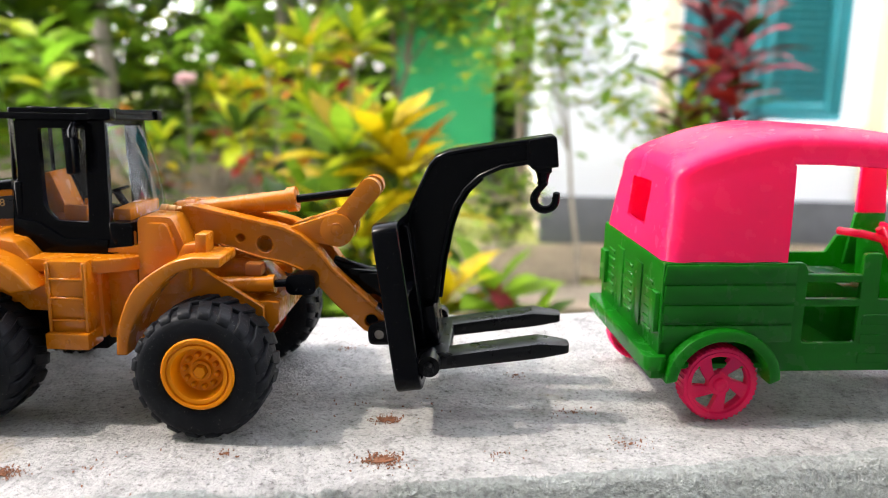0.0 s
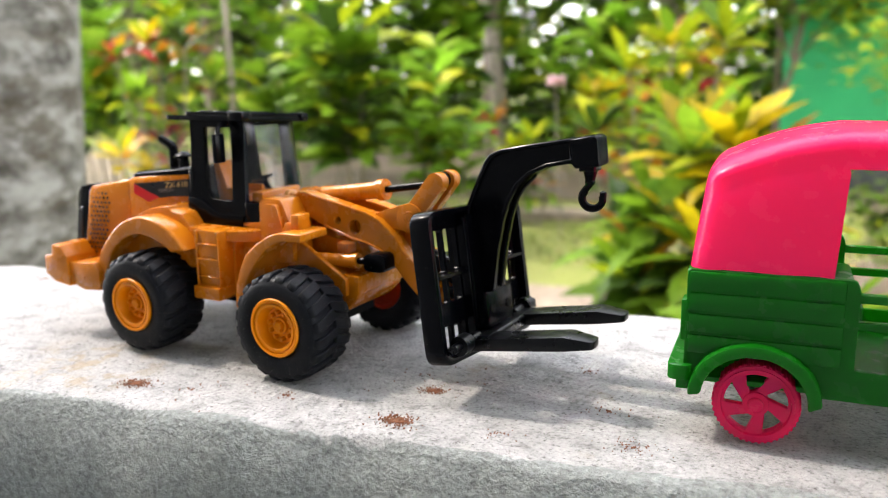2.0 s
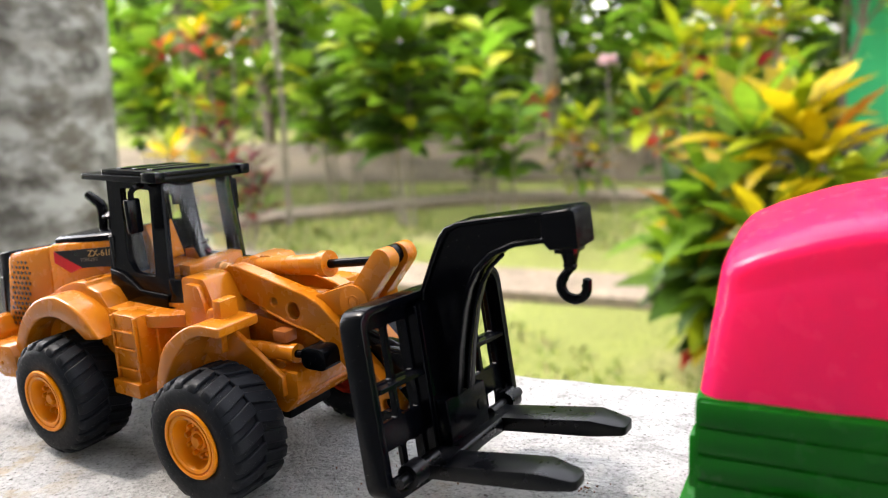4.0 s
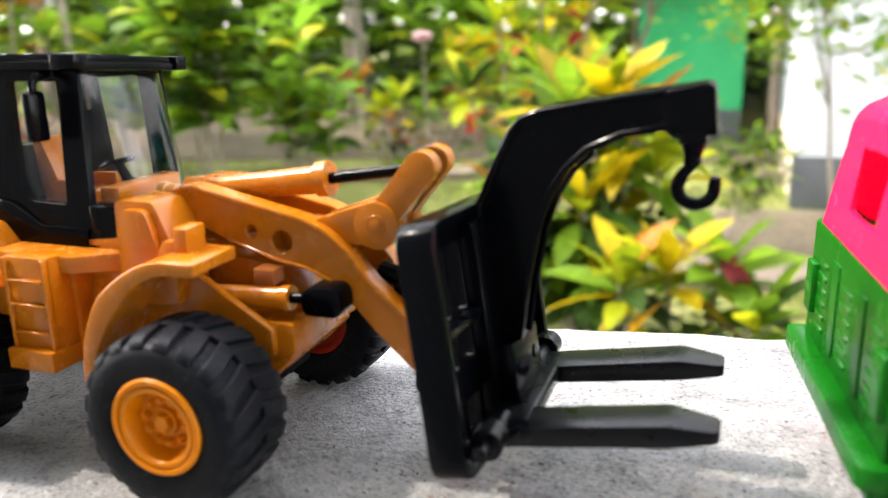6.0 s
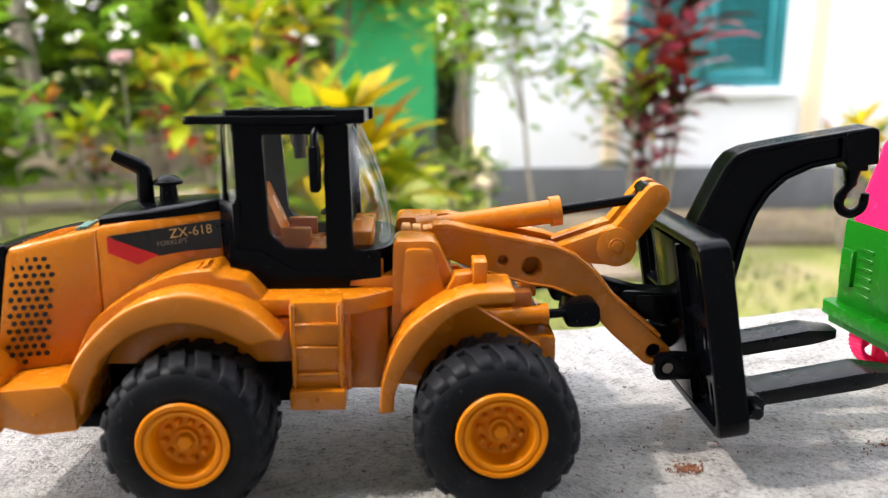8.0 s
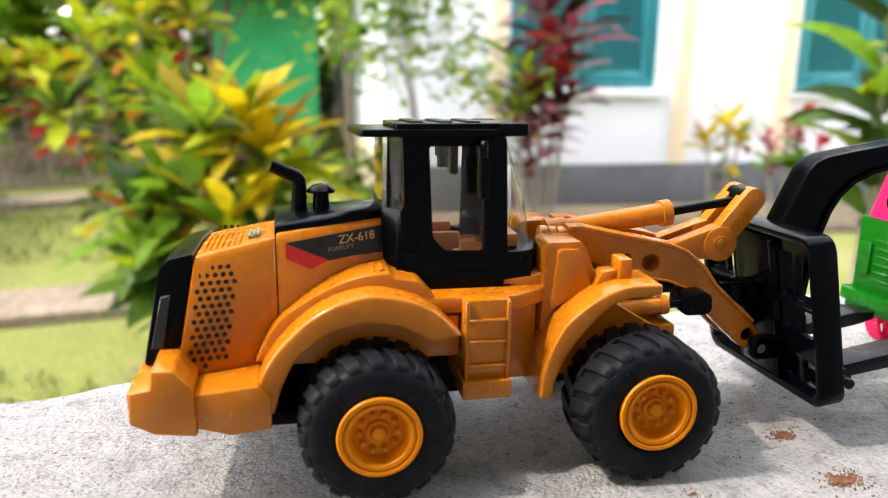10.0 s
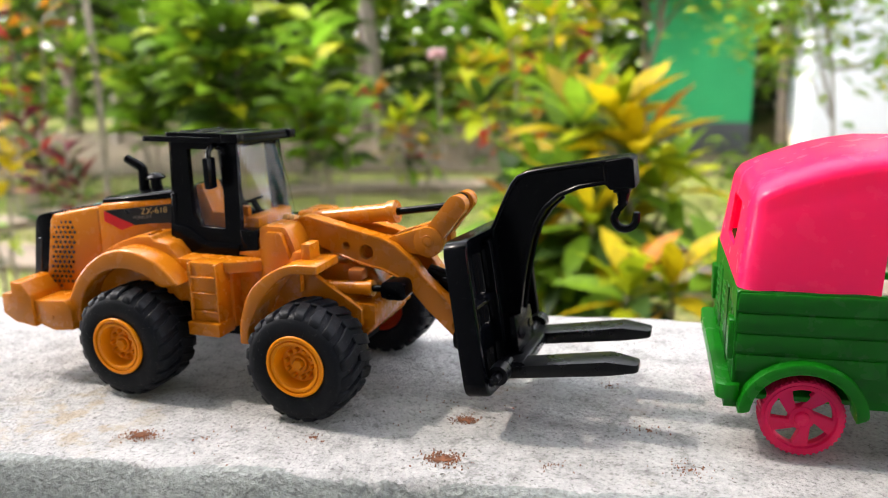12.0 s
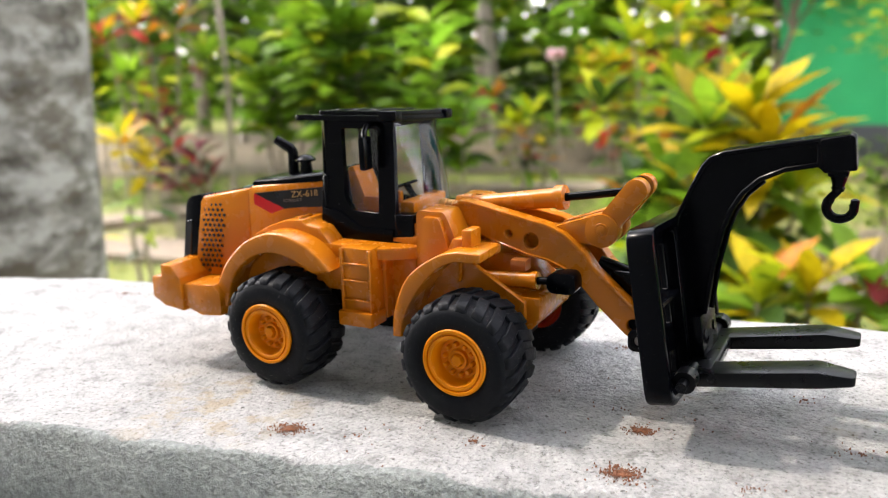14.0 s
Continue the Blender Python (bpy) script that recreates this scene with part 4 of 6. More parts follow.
part("tilt_cylinder", joined(tube([(0.0590, 0, 0.0628), (0.0930, 0, 0.0672)], [0.0030, 0.0034], 20), tube([(0.0930, 0, 0.0672), (0.0960, 0, 0.0676)], 0.0042, 22), tube([(0.056, 0, 0.0624), (0.062, 0, 0.0632)], 0.0038, 18)), ORANGE, loader, "orange tilt cylinder")
part("tilt_rod", tube([(0.0955, 0, 0.0675), (0.1205, 0, 0.0712)], 0.0014, 12), BLACK, loader)
part("arm_brace", joined(box(0.0960, 0.1010, -0.0075, 0.0075, 0.0470, 0.0530, 0.0006), tube([(0.1080, -0.004, 0.0560), (0.0850, -0.003, 0.0560)], 0.0020, 10), box(0.0720, 0.0960, -0.0034, 0.0034, 0.0500, 0.0580, 0.0006)), ORANGE, loader)
part("hinge_shaft", tube([(0.1222, -0.0072, 0.0287), (0.1222, 0.0072, 0.0287)], 0.0024, 16), DULL, loader)
part("tilt_link", joined(tube([(0.1080, 0, 0.0460), (0.1290, 0, 0.0400)], 0.0026, 12), box(0.1170, 0.1300, -0.0050, 0.0050, 0.0365, 0.0440, 0.0008)), BLACK, loader)

# fork carriage: a rounded frame that leans back and sags a little towards the far side
W = 0.0350
H = 0.0530
lean = pose(0.1333, -W, 0.0128, -3.5, 0, -1.5) @ Matrix.Rotation(radians(-9.3), 4, "Y") @ Matrix.Translation((0, W, 0))
frame_holes = []
for s in (-1, 1):
    for a, b in ((0.0128, 0.0205), (0.0225, 0.0305)):
        for z0, z1 in ((0.0045, 0.0125), (0.0205, 0.0290), (0.0312, 0.0460)):
            frame_holes.append(eased([(s * a, z0), (s * b, z0), (s * b, z1), (s * a, z1)], 0.0009, 2))
carriage = part("fork_carriage", moved(joined(
    plate(eased([(-W + 0.0010, 0.0010), (W - 0.0010, 0.0010), (W - 0.0010, H - 0.0010), (-W + 0.0010, H - 0.0010)], 0.0042, 6), 0.0024, 0.0044, holes=frame_holes, bevel=0.0003, axis="x", segments=1),
    plate(eased([(-W, 0), (W, 0), (W, H), (-W, H)], 0.0060, 7), 0.0, 0.0080, holes=[eased([(-W + 0.0030, 0.0028), (W - 0.0030, 0.0028), (W - 0.0030, H - 0.0024), (-W + 0.0030, H - 0.0024)], 0.0044, 5)], bevel=0.0008, axis="x"),
    *[box(0.0010, 0.0078, s * 0.0215 - 0.0100, s * 0.0215 + 0.0100, z, z + 0.0014, 0.0002, 1) for s in (-1, 1) for z in (0.0295,)],
    box(0.0, 0.0085, -0.0105, 0.0105, 0.0030, 0.0500, 0.0006),
    *[box(0.0, 0.0080, s * 0.0112 - 0.0006, s * 0.0112 + 0.0006, 0.0030, 0.0490, 0.0003, 1) for s in (-1, 1)],
    box(0.0060, 0.0125, -0.0100, 0.0100, 0.0085, 0.0215, 0.0006),
    *[tube([(0.0124, s * 0.0062, 0.0150), (0.0128, s * 0.0062, 0.0150)], 0.0016, 16) for s in (-1, 1)],
), lean), BLACK, loader, "black fork carriage frame, leaning back")
for s in (0, 1):
    ear = plate(eased([(0.1216, 0.0216), (0.1216, 0.0288), (0.1270, 0.0296), (0.1350, 0.0286), (0.1350, 0.0222)], 0.0026, 5), -0.0135, -0.0105, holes=[ring(0.1252, 0.0252, 0.0016, 16)], bevel=0.0005)
    ear_ob = part("hinge_ear", flipped(ear) if s else ear, BLACK, carriage, "black hinge ear")
    pin = tube([(0.1252, -0.0129, 0.0252), (0.1252, -0.0106, 0.0252)], 0.0016, 14)
    part("pin", flipped(pin) if s else pin, STEEL, ear_ob, "dull metal hinge pin")
part("tilt_bracket", plate(eased([(0.1130, 0.0450), (0.1130, 0.0410), (0.1280, 0.0340), (0.1310, 0.0440)], 0.002, 4), -0.0042, 0.0042, bevel=0.0008), BLACK, carriage)
jib_out = [(0.1330, 0.0640), (0.1375, 0.0745), (0.1403, 0.0805), (0.1425, 0.0832), (0.1465, 0.0850), (0.1560, 0.0868), (0.1797, 0.0907), (0.1812, 0.0900), (0.1822, 0.0806), (0.1740, 0.0795), (0.1724, 0.0812), (0.1640, 0.0795), (0.1575, 0.0765), (0.1530, 0.0722), (0.1500, 0.0670), (0.1478, 0.0600), (0.1455, 0.0480), (0.1440, 0.0340), (0.1330, 0.0330), (0.1320, 0.0500)]
jib_in = [(0.1345, 0.0640), (0.1390, 0.0745), (0.1416, 0.0797), (0.1435, 0.0819), (0.1470, 0.0836), (0.1560, 0.0853), (0.1715, 0.0880), (0.1720, 0.0826), (0.1635, 0.0809), (0.1566, 0.0777), (0.1517, 0.0730), (0.1486, 0.0675), (0.1462, 0.0600), (0.1440, 0.0480), (0.1425, 0.0352), (0.1345, 0.0345), (0.1335, 0.0500)]
jib = part("crane_jib", joined(
    plate(jib_out, -0.0048, 0.0048, holes=[jib_in], bevel=0.0003, segments=1), plate(jib_out, -0.0034, 0.0034, bevel=0.0003, segments=1),
    plate(eased([(0.1735, 0.0806), (0.1722, 0.0890), (0.1797, 0.0905), (0.1812, 0.0900), (0.1822, 0.0806)], 0.0006, 2), -0.0051, 0.0051, bevel=0.0004, segments=1),
    box(0.1748, 0.1802, -0.0038, 0.0038, 0.0785, 0.0808, 0.0004),
    tube([(0.1776, 0, 0.0790), (0.1776, 0, 0.0740)], [0.0026, 0.0013], 12),
), BLACK, loader, "black crane jib with recessed sides")
part("jib_rib", joined(tube([(0.1446, 0, 0.0350), (0.1461, 0, 0.0480), (0.1484, 0, 0.0600), (0.1506, 0, 0.0668), (0.1536, 0, 0.0718), (0.1580, 0, 0.0760)], 0.0006, 8)), BLACK, jib)
hook_pts = [(0.1776, 0, 0.0755), (0.1774, 0, 0.0738), (0.1760, 0, 0.0722)] + [(0.1785 + 0.0036 * math.cos(radians(a)), 0, 0.0693 + 0.0034 * math.sin(radians(a))) for a in range(140, 386, 15)]
part("hook", joined(tube(hook_pts, [0.0012] * 3 + [0.0014] * 10 + [0.0013] * (len(hook_pts) - 13), 12), moved(lathe([(-0.0012, 0.0004), (-0.0008, 0.0012), (0.0008, 0.0012), (0.0012, 0.0004)], 12, "z"), Matrix.Translation((0.1822, 0, 0.0708))), moved(lathe([(-0.0010, 0.0015), (0.0, 0.0019), (0.0010, 0.0015)], 12, "z"), Matrix.Translation((0.1776, 0, 0.0748)))), BLACK, jib, "glossy black hook")
for s in (-1, 1):
    tip = plate(eased([(0.1395, -0.0052), (0.1775, -0.0052), (0.1868, -0.0034), (0.1868, 0.0034), (0.1775, 0.0052), (0.1395, 0.0052)], 0.0018, 4), 0.0200, 0.0246, axis="z")
    for v in tip.verts:
        x, top = v.co.x, v.co.z > 0.022
        beyond = max(0.0, x - 0.1770)
        v.co.z = 0.0212 + 0.175 * (x - 0.146) - 0.26 * beyond if top else 0.0170 + 0.155 * (x - 0.146)
    part("fork_tine", moved(soften(tip, 0.0004, 2), Matrix.Translation((0, s * 0.0165, 0))), SATIN, carriage, "flat satin black fork tine")
part("fork_crossbar", joined(plate([(0.1385, 0.0158), (0.1385, 0.0200), (0.1484, 0.0217), (0.1492, 0.0208), (0.1490, 0.0176)], -0.0185, 0.0185, bevel=0.0005), *[tube([(0.1428, s * 0.0235, 0.0205), (0.1428, s * 0.0290, 0.0205)], 0.0034, 16) for s in (-1, 1)], *[tube([(0.1428, s * 0.0150, 0.0205), (0.1428, s * 0.0330, 0.0205)], 0.0016, 12) for s in (-1, 1)]), SATIN, carriage)

# ---- toy auto rickshaw ----
TUK = pose(0.2311, 0.0618, 0, 0, 0, 7.0)
tuk = thing("toy_auto_rickshaw", "pink and green plastic toy auto rickshaw on the ledge", "toy rickshaw", TUK)
RW = 0.0136


holes = []
for k in range(5):
    a = 72 * k + 18
    holes.append([(0.0098 * math.cos(radians(a + d)), 0.0098 * math.sin(radians(a + d))) for d in (-21, -10, 0, 10, 21)] + [(0.0042 * math.cos(radians(a + d)), 0.0042 * math.sin(radians(a + d))) for d in (30, 8)])
tw = part("wheel", open_lathe([(0.0004, 0.0112), (-0.0002, 0.0118), (-0.0002, RW - 0.0007), (0.0004, RW - 0.0003), (0.0064, RW - 0.0003), (0.0068, RW - 0.0007), (0.0068, 0.0118), (0.0030, 0.0112)], 56), PINK, tuk, "pink plastic wheel with studded tread")
part("spokes", plate(ring(0, 0, 0.0121, 40), 0.0004, 0.0030, holes=holes, bevel=0.0003, segments=1), PINK, tw)
part("hub", joined(open_lathe([(0.0060, 0.0026), (-0.0012, 0.0025), (-0.0016, 0.0020), (-0.0016, 0.0002)], 18, False), open_lathe([(0.001, 0.0042), (-0.0002, 0.0040), (-0.0002, 0.0005)], 22, False)), PINK, tw)
part("wheel_lip", open_lathe([(0.0006, 0.0120), (-0.0006, 0.0118), (-0.0006, 0.0108), (0.0006, 0.0104)], 40), PINK, tw)
stud = part("stud", moved(box(-0.0005, 0.0005, 0.0000, 0.0066, 0, 0.0007, 0.0002, 1), Matrix.Translation((0, 0, RW - 0.0007))), PINK, tw)
for k in range(1, 44):
    more = new("stud", stud.data)
    more.parent, more.rotation_euler = tw, (0, 2 * math.pi * k / 44, 0)
SMALL = Matrix.Diagonal((0.93, 1, 0.93, 1))
tw.matrix_local = Matrix.Translation((0.0008, -0.0350, RW * 0.93)) @ SMALL
copy_thing(tw, Matrix.Translation((-0.0085, 0.0270, RW * 0.93)) @ Matrix.Rotation(math.pi, 4, "Z") @ SMALL)
copy_thing(tw, Matrix.Translation((0.088, -0.0033, RW * 0.93)) @ SMALL)
part("axle", joined(tube([(0, -0.029, RW * 0.93), (-0.0085, 0.024, RW * 0.93)], 0.0014, 10), box(-0.006, 0.030, -0.024, 0.024, 0.0130, 0.0185, 0.0005)), CREAM, tuk, "pale plastic underside and axle")

# green lower body: side walls with the door opening, ribs, tail panel, fenders
Yb = 0.0352
side_out = eased([(-0.0200, 0.0190), (-0.0205, 0.0530), (0.0250, 0.0530), (0.0262, 0.0500), (0.0262, 0.0265), (0.0440, 0.0265), (0.0440, 0.0560), (0.0500, 0.0560), (0.0500, 0.0410), (0.0700, 0.0410), (0.0740, 0.0480), (0.0850, 0.0480), (0.0850, 0.0170), (0.0150, 0.0170), (0.0100, 0.0260), (0.0, 0.0300), (-0.0100, 0.0260), (-0.0150, 0.0190)], 0.0010, 2)
for s in (0, 1):
    wall = plate(side_out, -Yb, -Yb + 0.0018, bevel=0.0004, segments=1)
    ribs = [plate([(-0.0198 - 0.0002 * k, z), (-0.0198, z + 0.0058), (0.0225, z + 0.0058), (0.0225, z)], -Yb - 0.0007, -Yb + 0.0004, bevel=0.0006) for k, z in enumerate((0.0270, 0.0336, 0.0402, 0.0466))]
    rails = [box(0.0255, 0.0445, -Yb, -Yb + 0.0022, z, z + 0.0027, 0.0004, 1) for z in (0.0385, 0.0465)]
    grooves = [box(0.0455, 0.0640, -Yb - 0.0004, -Yb + 0.0004, z, z + 0.0035, 0.0003, 1) for z in (0.0195, 0.0260, 0.0325)]
    panel = part("side_panel", flipped(wall) if s else wall, GREEN, tuk, "green plastic body side with horizontal ribs")
    for name, some in (("rib", ribs), ("rail", rails), ("door_rib", grooves)):
        for bm in some:
            part(name, flipped(bm) if s else bm, GREEN, panel)
    arch = plate([(0.0188 * math.cos(radians(a)), 0.0150 + 0.0172 * math.sin(radians(a))) for a in range(182, -3, -10)] + [(0.0150 * math.cos(radians(a)), 0.0145 + 0.0140 * math.sin(radians(a))) for a in range(-3, 184, 10)], -0.0398, -0.0300, bevel=0.0009)
    part("fender", flipped(arch) if s else arch, GREEN, tuk, "green rounded wheel arch")
louvres = []
for y0, y1 in ((-0.0265, -0.0185), (-0.0040, 0.0040), (0.0185, 0.0265)):
    louvres += [box(-0.0210, -0.0200, y0, y1, 0.0275 + 0.0032 * k, 0.0290 + 0.0032 * k, 0.0003, 1) for k in range(6)]
tail = part("tail_panel", plate(eased([(-Yb, 0.0190), (Yb, 0.0190), (Yb, 0.0528), (-Yb, 0.0528)], 0.002), -0.0206, -0.0186, bevel=0.0006, axis="x"), GREEN, tuk, "green tail panel with louvres")
part("rear_bumper", plate(eased([(-0.0252, -0.0380), (-0.0180, -0.0380), (-0.0180, 0.0380), (-0.0252, 0.0380)], 0.0032, 5), 0.0185, 0.0232, bevel=0.0011, axis="z"), GREEN, tuk)
part("rear_sill", plate(eased([(-0.0360, 0.0150), (0.0360, 0.0150), (0.0360, 0.0190), (-0.0360, 0.0190)], 0.001), -0.0225, -0.0180, bevel=0.0007, axis="x"), GREEN, tuk)
for s in (-1, 1):
    part("tail_rib", box(-0.0211, -0.0196, s * 0.0110 - 0.0040, s * 0.0110 + 0.0040, 0.0262, 0.0480, 0.0004), GREEN, tail)
for s in (-1, 1):
    part("tail_lamp", box(-0.0222, -0.0195, s * 0.0305 - 0.0032, s * 0.0305 + 0.0032, 0.0300, 0.0430, 0.0006), GREEN, tail)
for bm in louvres:
    part("louvre", bm, GREEN, tail)
part("floor_pan", box(-0.0190, 0.0850, -0.0345, 0.0345, 0.0178, 0.0196, 0.0003, 1), GREEN, tuk)
part("seat_deck", box(-0.0190, 0.0260, -0.0340, 0.0340, 0.0360, 0.0385, 0.0004, 1), GREEN, tuk)
part("seat_front", box(0.0235, 0.0262, -0.0330, 0.0330, 0.0190, 0.0380, 0.0004, 1), GREEN, tuk)
part("passenger_seat", joined(box(-0.0030, 0.0280, -0.0290, 0.0290, 0.0385, 0.0440, 0.0018), plate(eased([(-0.0160, 0.0400), (-0.0175, 0.0570), (-0.0140, 0.0580), (-0.0060, 0.0440)], 0.001, 2), -0.0290, 0.0290, bevel=0.0009)), GREEN, tuk, "green moulded passenger seat")
part("driver_seat", box(0.0500, 0.0640, -0.0150, 0.0150, 0.0190, 0.0400, 0.0012), GREEN, tuk, "green driver seat")
part("nose", plate(eased([(0.0820, 0.0170), (0.0800, 0.0520), (0.0900, 0.0480), (0.0990, 0.0330), (0.0980, 0.0290), (0.0850, 0.0290), (0.0840, 0.0170)], 0.0015, 3), -0.0300, 0.0300, bevel=0.0025, segments=3), GREEN, tuk)
part("handlebar", joined(tube([(0.0668, -0.0200, 0.0525), (0.0695, -0.0080, 0.0535), (0.0702, 0.0, 0.0538), (0.0695, 0.0080, 0.0535), (0.0668, 0.0200, 0.0525)], 0.0015, 12), tube([(0.0700, 0, 0.0575), (0.0800, 0, 0.0400)], 0.0016, 10)), PINK, tuk, "pink handlebar")


XR = -0.0204


def roof_z(x):
    pts = [(-0.0204, 0.0838), (-0.0150, 0.0850), (-0.0110, 0.0868), (0.0036, 0.0912), (0.0120, 0.0931), (0.0195, 0.0943), (0.0330, 0.0942), (0.0550, 0.0930), (0.0800, 0.0892), (0.0920, 0.0868)]
    for (x0, z0), (x1, z1) in zip(pts, pts[1:]):
        if x <= x1:
            return z0 + (z1 - z0) * (x - x0) / (x1 - x0)
    return pts[-1][1]


LOW = 0.0531


def section(x, inset, low, n=26):
    """Half-open hoop of the canopy at x, from one lower edge over the roof to the other."""
    top, drop = roof_z(x) - inset * 0.55, 0.0092
    out = []
    for k in range(2 * n + 1):
        a = k / n - 1
        b = abs(a)
        if b > 0.5:
            u = (b - 0.5) / 0.5
            z = (top - drop) + (low - (top - drop)) * u
            y = 0.0296 + (0.0350 - 0.0296) * min(1.0, (top - drop - z) / (top - drop - LOW)) ** 0.8
        else:
            u = radians(90 * b / 0.5)
            y = 0.0296 * math.sin(u) ** 0.52
            z = top - drop + drop * max(0.0, math.cos(u)) ** 0.46
        out.append((x, math.copysign(max(0, y - inset), a), z))
    return out


def canopy():
    bm = bmesh.new()
    def loft(rings):
        made = [[bm.verts.new(p) for p in r] for r in rings]
        for p, q in zip(made, made[1:]):
            for k in range(1, len(p)):
                bm.faces.new((p[k - 1], p[k], q[k], q[k - 1]))
        return made
    r = 0.0056
    rear = [section(XR + r - r * math.cos(radians(a)), r * (1 - math.sin(radians(a))), LOW) for a in (0, 12, 25, 40, 55, 70, 90)]
    rear += [section(x, 0, LOW) for x in (-0.0110, -0.0040, 0.0036, 0.0080, 0.0120, 0.0160, 0.0200)]
    loft(rear)
    loft([section(x, 0, roof_z(x) - 0.0108) for x in (0.0200, 0.0240, 0.0330, 0.0440, 0.0550, 0.0680, 0.0800, 0.0860, 0.0910)])
    bmesh.ops.remove_doubles(bm, verts=bm.verts, dist=0.00005)
    bmesh.ops.recalc_face_normals(bm, faces=bm.faces)
    bmesh.ops.solidify(bm, geom=bm.faces[:], thickness=0.0012)
    # back wall with its small, roughly cut window
    back = [(p[1], p[2]) for p in rear[0]]
    pane = [(-0.0097, 0.0602), (-0.0040, 0.0604), (0.0020, 0.0601), (0.0098, 0.0605), (0.0102, 0.0610), (0.0100, 0.0680), (0.0103, 0.0742), (0.0095, 0.0748), (0.0050, 0.0746), (0.0046, 0.0750), (-0.0090, 0.0752), (-0.0098, 0.0746), (-0.0101, 0.0700), (-0.0096, 0.0660)]
    wall = plate(back, XR, XR + 0.0013, holes=[pane], axis="x")
    out = joined(bm, wall)
    for v in out.verts:
        # the back leans inwards towards the roof, and the moulding's lower edge is ragged
        low_edge = max(0.0, 1 - (v.co.z - LOW) / 0.002)
        v.co.z += 0.0005 * low_edge * noise.noise((v.co.x * 260, v.co.y * 260, 0.5))
        v.co.x += 0.115 * (v.co.z - LOW) * max(0.0, 1 - (v.co.x - XR) / 0.022)
        # the side walls' front edges slant forward towards the roof
        if v.co.z < 0.0830:
            v.co.x += (0.070 * (v.co.z - 0.066) - (0.0024 if v.co.y > 0 else 0.0)) * max(0.0, 1 - abs(v.co.x - 0.020) / 0.007)
    return out


hood_ob = part("canopy", canopy(), PINK, tuk, "pink plastic canopy with a small rear window", 50)
for s in (-1, 1):
    part("front_pillar", plate(eased([(0.0797, 0.0575), (0.0800, 0.0860), (0.0890, 0.0850), (0.0920, 0.0575)], 0.001, 2), s * 0.0322 - 0.0009, s * 0.0322 + 0.0009, bevel=0.0005), PINK, hood_ob)
    part("front_post", plate(eased([(0.0765, 0.0365), (0.0796, 0.0574), (0.0920, 0.0574), (0.0920, 0.0365)], 0.001, 2), s * 0.0322 - 0.0009, s * 0.0322 + 0.0009, bevel=0.0005), GREEN, tuk)
part("windscreen_frame", joined(box(0.0885, 0.0905, -0.0315, 0.0315, 0.0800, 0.0865, 0.0006), box(0.0895, 0.0915, -0.0315, 0.0315, 0.0480, 0.0540, 0.0006)), PINK, hood_ob)
# ---- garden ground ----
def sheet(name, material, label, x0, x1, y0, y1, nx, ny, z, bump, kind="structure"):
    bm = bmesh.new()
    rows = [[bm.verts.new((x0 + (x1 - x0) * i / nx, y0 + (y1 - y0) * j / ny, z + bump * noise.noise((i * 0.7, j * 0.7, 1.7)))) for i in range(nx + 1)] for j in range(ny + 1)]
    for p, q in zip(rows, rows[1:]):
        for k in range(1, nx + 1):
            bm.faces.new((p[k - 1], p[k], q[k], q[k - 1]))
    return part(name, bm, material, None, label, 60, kind)


sheet("ground", GRASS, "garden ground with patchy dry grass and soil", -120, 120, -120, 120, 240, 240, FLOOR, 0.015)


def strip(name, pts, width, z, material, label):
    bm = bmesh.new()
    rows = []
    for i, p in enumerate(pts):
        p = Vector(p)
        d = (Vector(pts[min(i + 1, len(pts) - 1)]) - Vector(pts[max(i - 1, 0)])).normalized()
        s = Vector((-d.y, d.x))
        rows.append([bm.verts.new((*(p + s * o), h)) for o, h in ((-width / 2, z - 0.05), (-width / 2, z), (width / 2, z), (width / 2, z - 0.05))])
    for p, q in zip(rows, rows[1:]):
        for k in range(1, 4):
            bm.faces.new((p[k - 1], p[k], q[k], q[k - 1]))
    bm.faces.new(rows[0])
    bm.faces.new(rows[-1])
    return part(name, soften(bm, 0.01, 1), material, None, label, 40, "structure")


strip("path_1", [(-6.0, 1.95), (-3.5, 2.33), (-1.7, 2.52), (-0.8, 2.68), (0.0, 2.80), (0.9, 3.0)], 0.33, FLOOR + 0.035, PATH_SLAB, "pale earth-coloured garden path")
strip("path_2", [(-4.6, 1.4), (-3.7, 2.6), (-3.2, 3.45), (-2.4, 4.2), (-1.6, 4.5), (-0.4, 4.8)], 0.26, FLOOR + 0.041, PATH_SLAB, "pale edging path beyond the lawn")
strip("soil_bed_1", [(-9.0, 4.2), (-5.5, 5.6), (-2.5, 6.6), (0.2, 7.0)], 3.2, FLOOR + 0.02, SOIL, "bare dry soil under the trees")
strip("soil_bed_2", [(0.25, 3.0), (0.35, 3.6), (1.4, 3.75), (4.5, 3.8)], 0.75, FLOOR + 0.022, SOIL, "bare dry soil beside the house")

# ---- house ----
HX, HY = 0.47, 4.15


def slats(x0, x1, z0, z1, y, parent, step=0.040):
    me = None
    n = int((z1 - z0) / step)
    for k in range(n):
        if me is None:
            bm = moved(box(x0, x1, -0.019, 0.019, -0.004, 0.004, 0.001, 1), Matrix.Rotation(radians(-52), 4, "X"))
            ob = part("slat", bm, TEAL, parent)
            me = ob.data
        else:
            ob = new("slat", me)
            ob.parent = parent
        ob.location = (0, y, z0 + step * (k + 0.5))


